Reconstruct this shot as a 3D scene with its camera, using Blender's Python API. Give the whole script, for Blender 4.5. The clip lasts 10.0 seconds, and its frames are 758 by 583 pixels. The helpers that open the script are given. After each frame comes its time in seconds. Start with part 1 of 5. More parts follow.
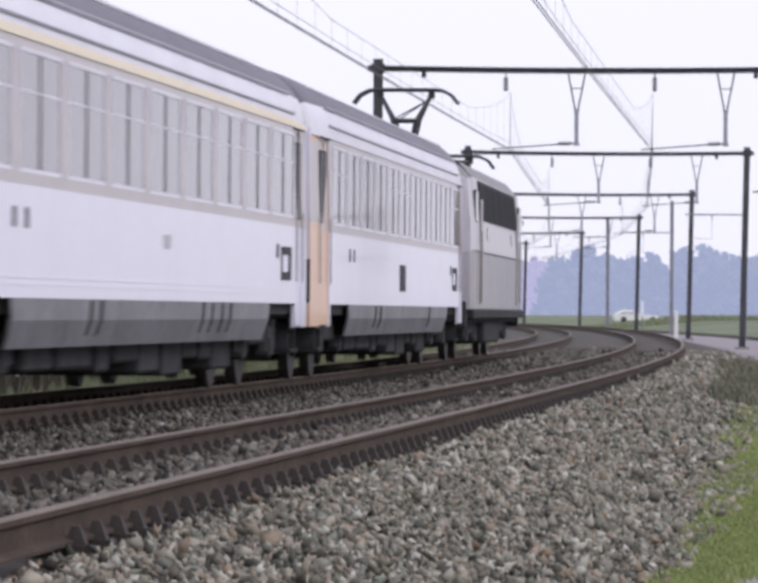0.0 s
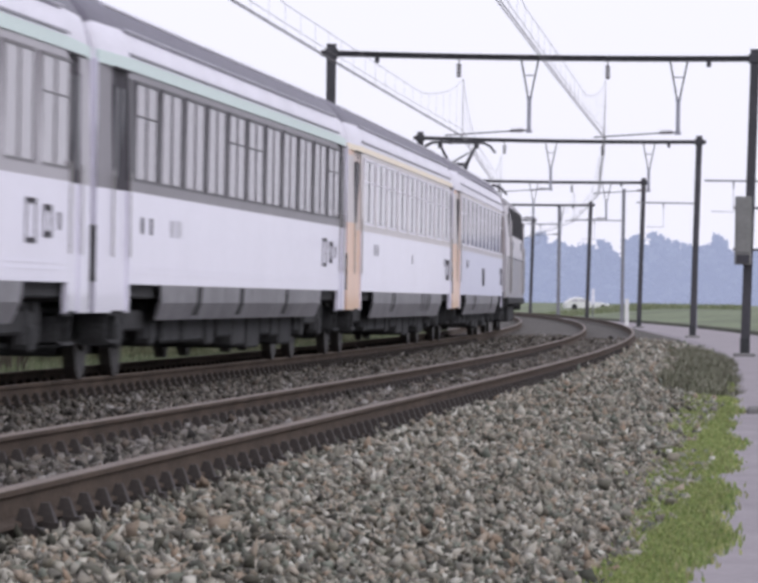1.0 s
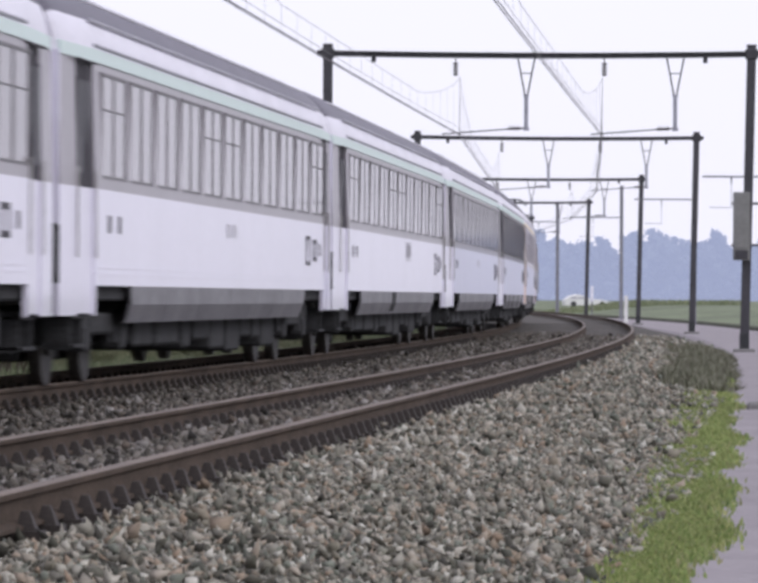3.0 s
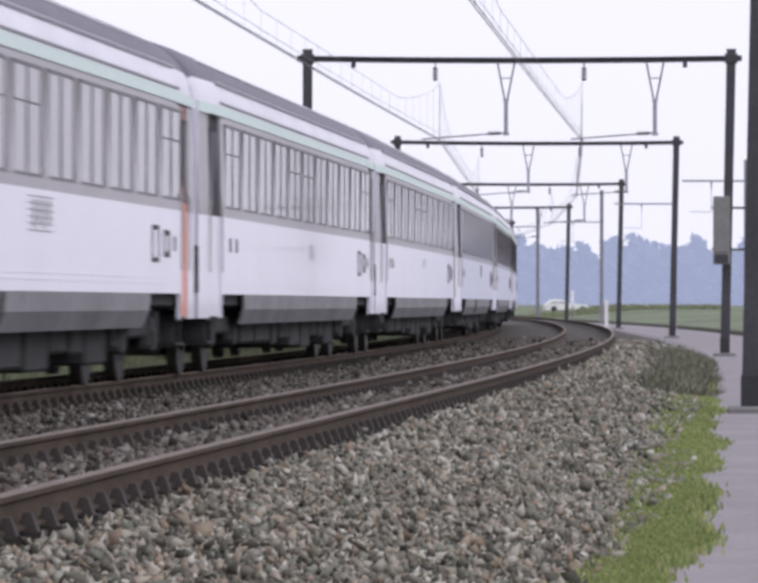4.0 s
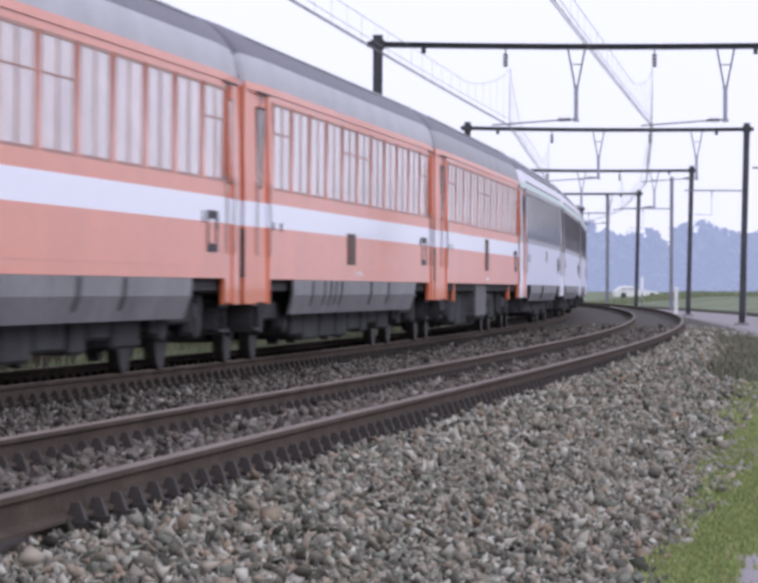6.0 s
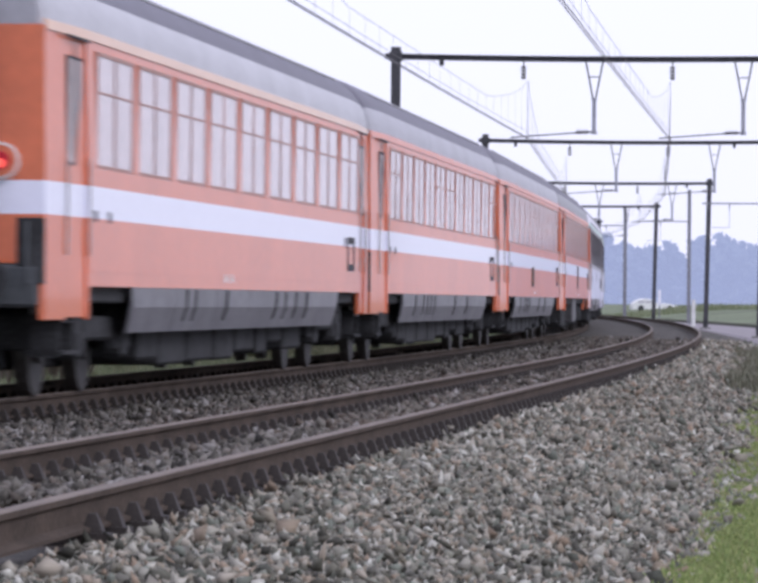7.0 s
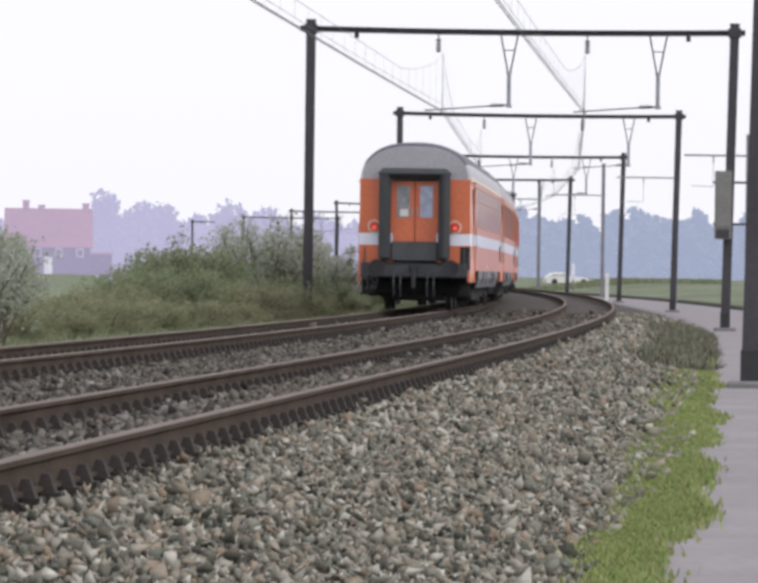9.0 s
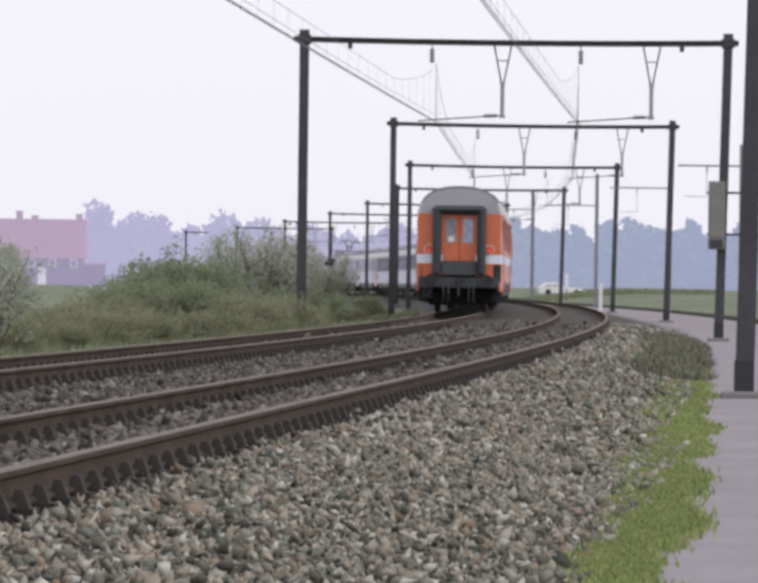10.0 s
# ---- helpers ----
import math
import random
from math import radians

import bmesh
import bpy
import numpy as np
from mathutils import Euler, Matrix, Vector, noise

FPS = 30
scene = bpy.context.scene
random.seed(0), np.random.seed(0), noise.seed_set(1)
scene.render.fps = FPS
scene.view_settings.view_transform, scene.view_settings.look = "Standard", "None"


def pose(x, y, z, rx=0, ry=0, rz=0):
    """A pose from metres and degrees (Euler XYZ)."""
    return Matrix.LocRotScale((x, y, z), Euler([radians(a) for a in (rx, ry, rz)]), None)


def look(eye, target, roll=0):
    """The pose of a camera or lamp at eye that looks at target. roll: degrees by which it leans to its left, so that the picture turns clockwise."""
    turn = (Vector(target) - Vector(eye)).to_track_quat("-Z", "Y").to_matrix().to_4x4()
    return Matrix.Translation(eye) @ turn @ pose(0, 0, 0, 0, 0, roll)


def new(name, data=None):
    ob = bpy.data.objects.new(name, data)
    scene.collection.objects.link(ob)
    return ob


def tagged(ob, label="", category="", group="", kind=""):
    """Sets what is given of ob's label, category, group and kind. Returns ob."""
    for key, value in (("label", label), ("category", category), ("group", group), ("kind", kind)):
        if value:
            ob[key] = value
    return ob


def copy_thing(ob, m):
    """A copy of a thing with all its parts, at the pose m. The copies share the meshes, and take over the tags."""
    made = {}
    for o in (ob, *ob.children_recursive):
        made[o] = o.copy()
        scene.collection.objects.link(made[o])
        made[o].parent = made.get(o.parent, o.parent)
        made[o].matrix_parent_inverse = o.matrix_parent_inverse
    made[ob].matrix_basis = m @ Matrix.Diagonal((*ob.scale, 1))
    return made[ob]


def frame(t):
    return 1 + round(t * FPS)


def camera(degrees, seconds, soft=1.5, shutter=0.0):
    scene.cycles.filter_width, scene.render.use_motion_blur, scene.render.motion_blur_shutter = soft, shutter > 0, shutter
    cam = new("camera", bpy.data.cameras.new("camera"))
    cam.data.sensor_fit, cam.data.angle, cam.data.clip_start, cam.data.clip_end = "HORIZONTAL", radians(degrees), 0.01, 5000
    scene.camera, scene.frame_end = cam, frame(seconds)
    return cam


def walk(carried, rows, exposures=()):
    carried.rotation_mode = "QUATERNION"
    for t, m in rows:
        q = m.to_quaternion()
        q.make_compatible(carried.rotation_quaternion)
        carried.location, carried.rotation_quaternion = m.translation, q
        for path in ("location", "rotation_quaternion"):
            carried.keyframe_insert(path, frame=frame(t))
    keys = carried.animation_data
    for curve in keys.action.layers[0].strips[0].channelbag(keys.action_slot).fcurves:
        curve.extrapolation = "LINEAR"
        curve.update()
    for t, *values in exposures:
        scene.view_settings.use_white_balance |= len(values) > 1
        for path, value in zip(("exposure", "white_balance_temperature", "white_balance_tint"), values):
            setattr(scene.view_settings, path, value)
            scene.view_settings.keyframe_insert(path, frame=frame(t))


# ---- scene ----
# ---------------------------------------------------------------- camera
EYE = (0.0, 0.0, 0.883)
cam = camera(8.837, 10.0, soft=3.6, shutter=0.3)
# seconds, heading right of +y, tilt upwards, lean (degrees)
TURNS = (
    (0, -0.883, 0.245, 0.34),
    (0.2, -0.744, 0.040, 0.42),
    (0.5, -0.841, 0.037, 0.55),
    (0.7, -0.660, 0.133, 0.69),
    (1, -0.309, 0.079, 0.89),
    (1.2, -0.337, 0.272, 0.78),
    (1.5, -0.440, 0.241, 0.62),
    (1.7, -0.414, 0.397, 0.57),
    (2, -0.548, 0.055, 0.49),
    (2.2, -0.402, 0.141, 0.49),
    (3.5, -0.255, 0.038, 0.20),
    (3.7, -0.164, 0.117, 0.16),
    (4, -0.068, 0.135, 0.11),
    (4.2, -0.061, 0.247, 0.13),
    (4.5, -0.093, 0.129, 0.17),
    (4.7, -0.281, 0.052, 0.21),
    (5, -0.502, 0.024, 0.27),
    (5.2, -0.682, 0.058, 0.25),
    (5.5, -0.707, 0.047, 0.22),
    (5.7, -0.791, -0.069, 0.22),
    (6.8, -1.046, 0.126, 0.47),
    (7, -1.083, 0.105, 0.47),
    (7.2, -1.086, 0.176, 0.42),
    (7.5, -0.928, 0.184, 0.34),
    (7.7, -0.736, 0.211, 0.42),
    (8, -0.528, 0.008, 0.54),
    (8.2, -0.528, -0.160, 0.56),
    (8.5, -0.344, -0.155, 0.58),
    (8.7, -0.176, -0.096, 0.66),
    (9, -0.073, -0.207, 0.77),
    (9.2, 0.046, -0.102, 0.77),
    (9.5, 0.226, -0.045, 0.76),
    (9.7, 0.319, -0.098, 0.76),
    (9.8, 0.200, -0.152, 0.75),
    (10, -0.000, -0.084, 0.74),
)


def aim(yaw, tilt, lean):
    a, b = radians(yaw), radians(tilt)
    way = Vector((math.sin(a) * math.cos(b), math.cos(a) * math.cos(b), math.sin(b)))
    return look(EYE, Vector(EYE) + way * 100, lean)


# the clip's camera sees a little bluer until the tail of the train has passed
walk(cam, [(t, aim(a, b, c)) for t, a, b, c in TURNS],
     exposures=[(0, 0.0, 6100, 14), (4.2, 0.0, 6100, 14), (5.2, 0.02, 5950, 15), (6.8, 0.06, 5750, 17), (7.5, 0.06, 5750, 17), (8.6, 0.03, 6350, 10), (9.4, 0.06, 6400, 8), (9.8, 0.02, 6400, 8), (10, -0.07, 6350, 10)])

# ---------------------------------------------------------------- world and light
SUN_TURN, SUN_UP = radians(120), radians(38)
world = bpy.data.worlds.new("world")
scene.world = world
world.use_nodes = True
wn, wl = world.node_tree.nodes, world.node_tree.links
wn.clear()
w_out, w_bg = wn.new("ShaderNodeOutputWorld"), wn.new("ShaderNodeBackground")
w_sky, w_mix = wn.new("ShaderNodeTexSky"), wn.new("ShaderNodeMix")
w_sky.sky_type, w_sky.sun_disc = "NISHITA", False
w_sky.sun_elevation, w_sky.sun_rotation = SUN_UP, SUN_TURN
w_sky.air_density, w_sky.dust_density = 1.0, 3.0
w_mix.data_type = "RGBA"
w_mix.inputs[0].default_value = 0.85
w_mix.inputs[7].default_value = (11.0, 10.7, 11.4, 1)
wl.new(w_sky.outputs[0], w_mix.inputs[6])
wl.new(w_mix.outputs[2], w_bg.inputs[0])
wl.new(w_bg.outputs[0], w_out.inputs[0])
w_bg.inputs[1].default_value = 0.1

sun_data = bpy.data.lights.new("sun", "SUN")
sun_data.energy, sun_data.angle, sun_data.color = 0.9, radians(25), (1.0, 0.96, 0.9)
sun = new("sun", sun_data)
sun.matrix_world = look((0, 0, 0), (-math.sin(SUN_TURN) * math.cos(SUN_UP), -math.cos(SUN_TURN) * math.cos(SUN_UP), -math.sin(SUN_UP)))

# ---------------------------------------------------------------- the line of the railway
K_AT = (-330, -1, 0, 50, 100, 150, 220, 320, 500, 900)
K_IS = (0.0, 0.0, 0.000333, -0.000363, -0.000458, -0.000352, -0.000286, -0.000445, -0.000396, -0.000396)
LINE_S = np.arange(-330.0, 900.0, 1.0)
_k = np.interp(LINE_S, K_AT, K_IS)
_turn = np.concatenate([[0], np.cumsum((_k[1:] + _k[:-1]) / 2)])
LINE_TH = _turn - _turn[330] + 0.07971
_m = (LINE_TH[1:] + LINE_TH[:-1]) / 2
LINE_X = np.concatenate([[0], np.cumsum(np.sin(_m))])
LINE_Y = np.concatenate([[0], np.cumsum(np.cos(_m))])
LINE_X += -5.205 - LINE_X[330]
LINE_Y += 13.121 - LINE_Y[330]
SPACING = 3.947  # between the two tracks' centres
CANT = 0.014


def on_line(s, off=0.0, z=0.0):
    """The place s metres along the railway and off metres to its outer (camera) side."""
    th = np.interp(s, LINE_S, LINE_TH)
    return Vector((np.interp(s, LINE_S, LINE_X) + off * math.cos(th), np.interp(s, LINE_S, LINE_Y) - off * math.sin(th), z))


def line_pose(s, off=0.0, z=0.0):
    """There, with local +y along the railway and +x to its outer side."""
    return Matrix.Translation(on_line(s, off, z)) @ Matrix.Rotation(-float(np.interp(s, LINE_S, LINE_TH)), 4, "Z")

# ---------------------------------------------------------------- materials
def mat(name, color, rough=0.6, metal=0.0, var=0.15, scale=8.0, fine=60.0, bump=0.0, coat=0.0, tint=None, spec=0.5):
    """A surface with variation at two scales: stains of size 1/scale metres and grain of size 1/fine."""
    m = bpy.data.materials.new(name)
    m.use_nodes = True
    n, l = m.node_tree.nodes, m.node_tree.links
    b = n["Principled BSDF"]
    b.inputs["Roughness"].default_value, b.inputs["Metallic"].default_value = rough, metal
    b.inputs["Coat Weight"].default_value, b.inputs["Coat Roughness"].default_value = coat, 0.06
    b.inputs["Specular IOR Level"].default_value = spec
    co, n1, n2 = n.new("ShaderNodeTexCoord"), n.new("ShaderNodeTexNoise"), n.new("ShaderNodeTexNoise")
    n1.inputs["Scale"].default_value, n2.inputs["Scale"].default_value = scale, fine
    n1.inputs["Detail"].default_value, n2.inputs["Detail"].default_value = 4, 3
    l.new(co.outputs["Object"], n1.inputs["Vector"]), l.new(co.outputs["Object"], n2.inputs["Vector"])
    add = n.new("ShaderNodeMath")
    add.operation = "MULTIPLY_ADD"
    add.inputs[1].default_value = 0.5
    half = n.new("ShaderNodeMath")
    half.operation = "MULTIPLY"
    half.inputs[1].default_value = 0.5
    l.new(n2.outputs[0], half.inputs[0])
    l.new(n1.outputs[0], add.inputs[0]), l.new(half.outputs[0], add.inputs[2])
    ramp = n.new("ShaderNodeValToRGB")
    lo = [c * (1 - var * 1.6) for c in color]
    hi = [min(1, c * (1 + var)) for c in (tint or color)]
    ramp.color_ramp.elements[0].position, ramp.color_ramp.elements[1].position = 0.3, 0.7
    ramp.color_ramp.elements[0].color, ramp.color_ramp.elements[1].color = (*lo, 1), (*hi, 1)
    l.new(add.outputs[0], ramp.inputs[0])
    l.new(ramp.outputs[0], b.inputs["Base Color"])
    if bump:
        bp = n.new("ShaderNodeBump")
        bp.inputs["Strength"].default_value, bp.inputs["Distance"].default_value = 0.6, bump
        l.new(n2.outputs[0], bp.inputs["Height"]), l.new(bp.outputs[0], b.inputs["Normal"])
    return m


def pieces_mat(name, colors, rough=0.9, island=True, fine=40.0, sheer=0.0):
    """Many pieces, each with a colour of its own out of a row of colours."""
    m = bpy.data.materials.new(name)
    m.use_nodes = True
    n, l = m.node_tree.nodes, m.node_tree.links
    b = n["Principled BSDF"]
    b.inputs["Roughness"].default_value = rough
    b.inputs["Specular IOR Level"].default_value = 0.2
    pick = n.new("ShaderNodeNewGeometry") if island else n.new("ShaderNodeObjectInfo")
    ramp = n.new("ShaderNodeValToRGB")
    els = ramp.color_ramp.elements
    for i, c in enumerate(colors):
        e = els[i] if i < 2 else els.new(1.0)
        e.color = (*c, 1)
    for i, e in enumerate(els):
        e.position = i / (len(colors) - 1)
    l.new(pick.outputs["Random Per Island" if island else "Random"], ramp.inputs[0])
    nz, mx = n.new("ShaderNodeTexNoise"), n.new("ShaderNodeMix")
    nz.inputs["Scale"].default_value = fine
    mx.data_type, mx.blend_type = "RGBA", "MULTIPLY"
    mx.inputs[0].default_value = 0.5
    l.new(ramp.outputs[0], mx.inputs[6]), l.new(nz.outputs[0], mx.inputs[7])
    l.new(mx.outputs[2], b.inputs["Base Color"])
    if sheer:  # thin leaves let light through
        tr, mix = n.new("ShaderNodeBsdfTranslucent"), n.new("ShaderNodeMixShader")
        mix.inputs[0].default_value = sheer
        l.new(mx.outputs[2], tr.inputs["Color"])
        l.new(b.outputs[0], mix.inputs[1]), l.new(tr.outputs[0], mix.inputs[2])
        l.new(mix.outputs[0], n["Material Output"].inputs[0])
    return m


def glow(name, color, strength):
    m = bpy.data.materials.new(name)
    m.use_nodes = True
    b = m.node_tree.nodes["Principled BSDF"]
    b.inputs["Base Color"].default_value = (*color, 1)
    b.inputs["Emission Color"].default_value, b.inputs["Emission Strength"].default_value = (*color, 1), strength
    return m


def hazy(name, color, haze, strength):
    """Distant woods and houses: their own colour, with haze before them put in as emission."""
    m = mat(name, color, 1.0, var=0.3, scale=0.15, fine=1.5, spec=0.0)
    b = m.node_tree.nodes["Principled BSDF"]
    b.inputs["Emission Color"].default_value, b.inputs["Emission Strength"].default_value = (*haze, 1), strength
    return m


M_WHITE = mat("white_paint", (0.76, 0.735, 0.85), 0.35, var=0.04, scale=0.7, fine=9, coat=0.4)
M_GREY = mat("grey_paint", (0.31, 0.285, 0.315), 0.4, var=0.08, scale=0.7, fine=9, coat=0.2)
M_ORANGE = mat("orange_paint", (0.70, 0.168, 0.064), 0.40, var=0.1, scale=0.6, fine=9, coat=0.32)
M_STRIPE = mat("white_stripe_paint", (0.84, 0.84, 0.96), 0.35, var=0.04, coat=0.4)
M_ROOF = mat("roof_grey_paint", (0.12, 0.11, 0.145), 0.5, var=0.15, scale=0.8, fine=12)
M_ROOF_PALE = mat("roof_silver_paint", (0.76, 0.74, 0.82), 0.4, var=0.08, scale=0.8, fine=12)
M_YELLOW = mat("yellow_line_paint", (0.84, 0.73, 0.55), 0.4, var=0.05)
M_GREEN = mat("green_line_paint", (0.60, 0.72, 0.69), 0.4, var=0.05)
M_SKIRT = mat("skirt_grey_paint", (0.20, 0.195, 0.21), 0.5, var=0.3, scale=1.2, fine=10)
M_UNDER = mat("underframe_grime", (0.05, 0.05, 0.052), 0.85, var=0.4, scale=3, fine=30, spec=0.2)
M_RUBBER = mat("rubber", (0.03, 0.032, 0.035), 0.6, var=0.2)
M_DARK = mat("dark_grey_door_paint", (0.055, 0.05, 0.06), 0.65, var=0.15, spec=0.2)
M_DOORGLASS = mat("dark_door_glass", (0.05, 0.05, 0.06), 0.35, var=0.2, spec=0.3)
M_BAND_DARK = mat("dark_window_band", (0.085, 0.08, 0.09), 0.5, var=0.15, spec=0.3)
M_GLASS = mat("coach_glass", (0.10, 0.095, 0.095), 0.06, var=0.3, scale=0.8, fine=3, spec=0.9)
M_STEEL = mat("bare_steel", (0.45, 0.44, 0.43), 0.35, metal=0.9, var=0.2)
M_RAIL_TOP = mat("rail_head_steel", (0.165, 0.128, 0.102), 0.6, metal=0.2, var=0.25, scale=1, fine=20, spec=0.3)
M_RUST = mat("rusty_rail_web", (0.080, 0.060, 0.046), 0.9, var=0.35, scale=1.5, fine=40, spec=0.15)
M_POST = mat("portal_steel", (0.052, 0.05, 0.058), 0.6, var=0.25, scale=1.5, fine=20)
M_WIRE = mat("overhead_wire", (0.16, 0.15, 0.16), 0.6, metal=0.3, var=0.1)
# near-black: the shade in the gaps between stones is put into this colour
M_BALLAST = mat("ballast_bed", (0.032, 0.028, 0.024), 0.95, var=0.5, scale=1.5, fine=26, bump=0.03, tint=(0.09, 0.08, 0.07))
M_STONES = pieces_mat("ballast_stones", [(0.132, 0.128, 0.099), (0.428, 0.408, 0.339), (0.057, 0.055, 0.046), (0.510, 0.487, 0.412), (0.378, 0.287, 0.206), (0.274, 0.295, 0.242), (0.076, 0.074, 0.057), (0.458, 0.416, 0.341), (0.699, 0.689, 0.606)])
# darker set of stones, for the strips inside the near outer rail
M_STONES_DARK = pieces_mat("dark_ballast_stones", [(0.073, 0.067, 0.057), (0.215, 0.198, 0.168), (0.039, 0.036, 0.032), (0.284, 0.262, 0.232), (0.155, 0.125, 0.099), (0.396, 0.378, 0.353)])
M_PATH = mat("path_asphalt", (0.270, 0.243, 0.256), 0.9, var=0.16, scale=1.1, fine=14, bump=0.004)
M_FIELD = mat("meadow", (0.155, 0.185, 0.105), 0.95, var=0.35, scale=0.06, fine=1.2)
M_CONCRETE = mat("concrete", (0.21, 0.205, 0.20), 0.9, var=0.2, scale=2, fine=30)

M_EDGE = mat("bank_earth", (0.06, 0.065, 0.035), 0.95, var=0.4, scale=0.5, fine=6)
M_INSUL = mat("galvanised_tube", (0.36, 0.36, 0.42), 0.5, metal=0.3, var=0.15)
M_BROWN = mat("insulator_glaze", (0.05, 0.035, 0.035), 0.3, var=0.2)
M_BOXGREY = mat("cabinet_grey_paint", (0.22, 0.22, 0.21), 0.6, var=0.15, scale=1.5, fine=14)
# mast grey is lightened: distant haze painted into the base colour
M_MAST = mat("haze_paled_mast_steel", (0.24, 0.24, 0.27), 0.7, var=0.2, scale=1, fine=9)
M_CHALK = mat("chalk_white_paint", (0.78, 0.78, 0.76), 0.5, var=0.06, scale=2, fine=20)

M_GUTTER = mat("gutter_grey_paint", (0.46, 0.45, 0.51), 0.5, var=0.1)
M_GASKET = mat("window_gasket", (0.15, 0.14, 0.15), 0.5, var=0.15)
M_ROOF_GRIMY = mat("roof_grimy_silver", (0.29, 0.285, 0.305), 0.45, var=0.15, scale=0.8, fine=12)
M_ROOF_DULL = mat("roof_dull_silver", (0.42, 0.41, 0.445), 0.45, var=0.12, scale=0.8, fine=12)
M_ROOF_LIGHT = mat("roof_worn_silver", (0.50, 0.49, 0.52), 0.45, var=0.1, scale=0.8, fine=12)
M_CASE = mat("grimy_case_paint", (0.115, 0.11, 0.115), 0.6, var=0.4, scale=1.5, fine=12)
M_WHEEL = mat("wheel_steel", (0.06, 0.055, 0.05), 0.6, metal=0.4, var=0.3, scale=4)
M_BELLOWS = mat("gangway_rubber", (0.045, 0.05, 0.055), 0.55, var=0.15, scale=2)
M_PLATE = mat("dark_grey_steel", (0.078, 0.084, 0.09), 0.55, var=0.25, scale=2, fine=15)
M_LENS = mat("red_lens", (0.25, 0.02, 0.02), 0.2, var=0.1)
M_LAMP = glow("lit_red_lens", (0.45, 0.006, 0.02), 0.12)
M_BULB = glow("lit_bulb", (1.0, 0.12, 0.08), 0.9)
M_ENDGLASS = mat("end_door_glass", (0.30, 0.31, 0.34), 0.1, var=0.25, scale=2.5, fine=8)
# bluer pane: the sky's reflection is painted into its colour
M_SKYGLASS = mat("painted_sky_door_glass", (0.46, 0.50, 0.64), 0.1, var=0.25, scale=2.5, fine=8)
M_MARK = mat("grey_marking", (0.34, 0.33, 0.36), 0.5, var=0.15)
M_FAINT = mat("faint_lettering", (0.52, 0.51, 0.56), 0.5, var=0.1)
M_INSIDE = mat("coach_partition", (0.3, 0.27, 0.24), 0.8, var=0.1)
M_GRILLE = mat("grille_brown", (0.10, 0.045, 0.03), 0.6, var=0.2)
M_LOCO = mat("loco_beige_grey", (0.29, 0.268, 0.272), 0.45, var=0.12, scale=0.8, fine=8, coat=0.2)
M_LOCO_ROOF = mat("loco_roof_grey", (0.21, 0.195, 0.205), 0.5, var=0.2, scale=1.2, fine=10)
M_LOCO_WHITE = mat("loco_white_band", (0.55, 0.52, 0.55), 0.45, var=0.08, coat=0.2)
M_LOCO_DARK = mat("loco_dark_band", (0.045, 0.042, 0.05), 0.75, var=0.2, spec=0.1)


def curtained(name, color, folds, spec=0.7, rough=0.07):
    """Window glass with pale curtain folds behind it."""
    m = mat(name, color, rough, var=0.2, scale=0.9, fine=4, spec=spec)
    n, l = m.node_tree.nodes, m.node_tree.links
    b = n["Principled BSDF"]
    src = b.inputs["Base Color"].links[0].from_socket
    co = [x for x in n if x.type == "TEX_COORD"][0]
    w, mx = n.new("ShaderNodeTexWave"), n.new("ShaderNodeMix")
    w.bands_direction = "Y"
    w.inputs["Scale"].default_value, w.inputs["Distortion"].default_value, w.inputs["Detail"].default_value = folds, 3.0, 1.0
    w.inputs["Detail Scale"].default_value = 0.8
    l.new(co.outputs["Object"], w.inputs["Vector"])
    rp = n.new("ShaderNodeValToRGB")
    rp.color_ramp.elements[0].color, rp.color_ramp.elements[1].color = (0.28, 0.26, 0.27, 1), (1, 1, 1, 1)
    rp.color_ramp.elements[0].position, rp.color_ramp.elements[1].position = 0.12, 0.42
    l.new(w.outputs[0], rp.inputs[0])
    mx.data_type, mx.blend_type = "RGBA", "MULTIPLY"
    mx.inputs[0].default_value = 1.0
    l.new(src, mx.inputs[6]), l.new(rp.outputs[0], mx.inputs[7])
    l.new(mx.outputs[2], b.inputs["Base Color"])
    return m


M_CURTAIN = curtained("curtained_glass", (0.22, 0.19, 0.205), 1.3)
M_CURTAIN_PALE = curtained("pale_curtained_glass", (0.70, 0.55, 0.54), 1.5, 0.5, 0.1)
M_CURTAIN_ROSE = curtained("dull_rose_curtained_glass", (0.60, 0.42, 0.36), 1.5, 0.35, 0.12)
M_GLASS_ROSE = curtained("rose_curtained_glass", (0.17, 0.14, 0.155), 1.3, 0.3, 0.12)
M_PEACH = mat("pale_peach_paint", (0.74, 0.47, 0.31), 0.4, var=0.06, scale=0.7, fine=9, coat=0.3)
M_ROSEGREY = mat("pale_rose_grey_paint", (0.58, 0.47, 0.42), 0.42, var=0.06, scale=0.7, fine=9, coat=0.2)
M_BAND_LIGHT = mat("light_grey_band", (0.50, 0.455, 0.455), 0.42, var=0.06, scale=0.7, fine=9, coat=0.2)
M_GASKET_WARM = mat("faded_window_gasket", (0.40, 0.21, 0.17), 0.5, var=0.15)
M_BAND_MID = mat("mid_grey_band", (0.17, 0.155, 0.175), 0.45, var=0.1, scale=0.7, fine=9, coat=0.1)

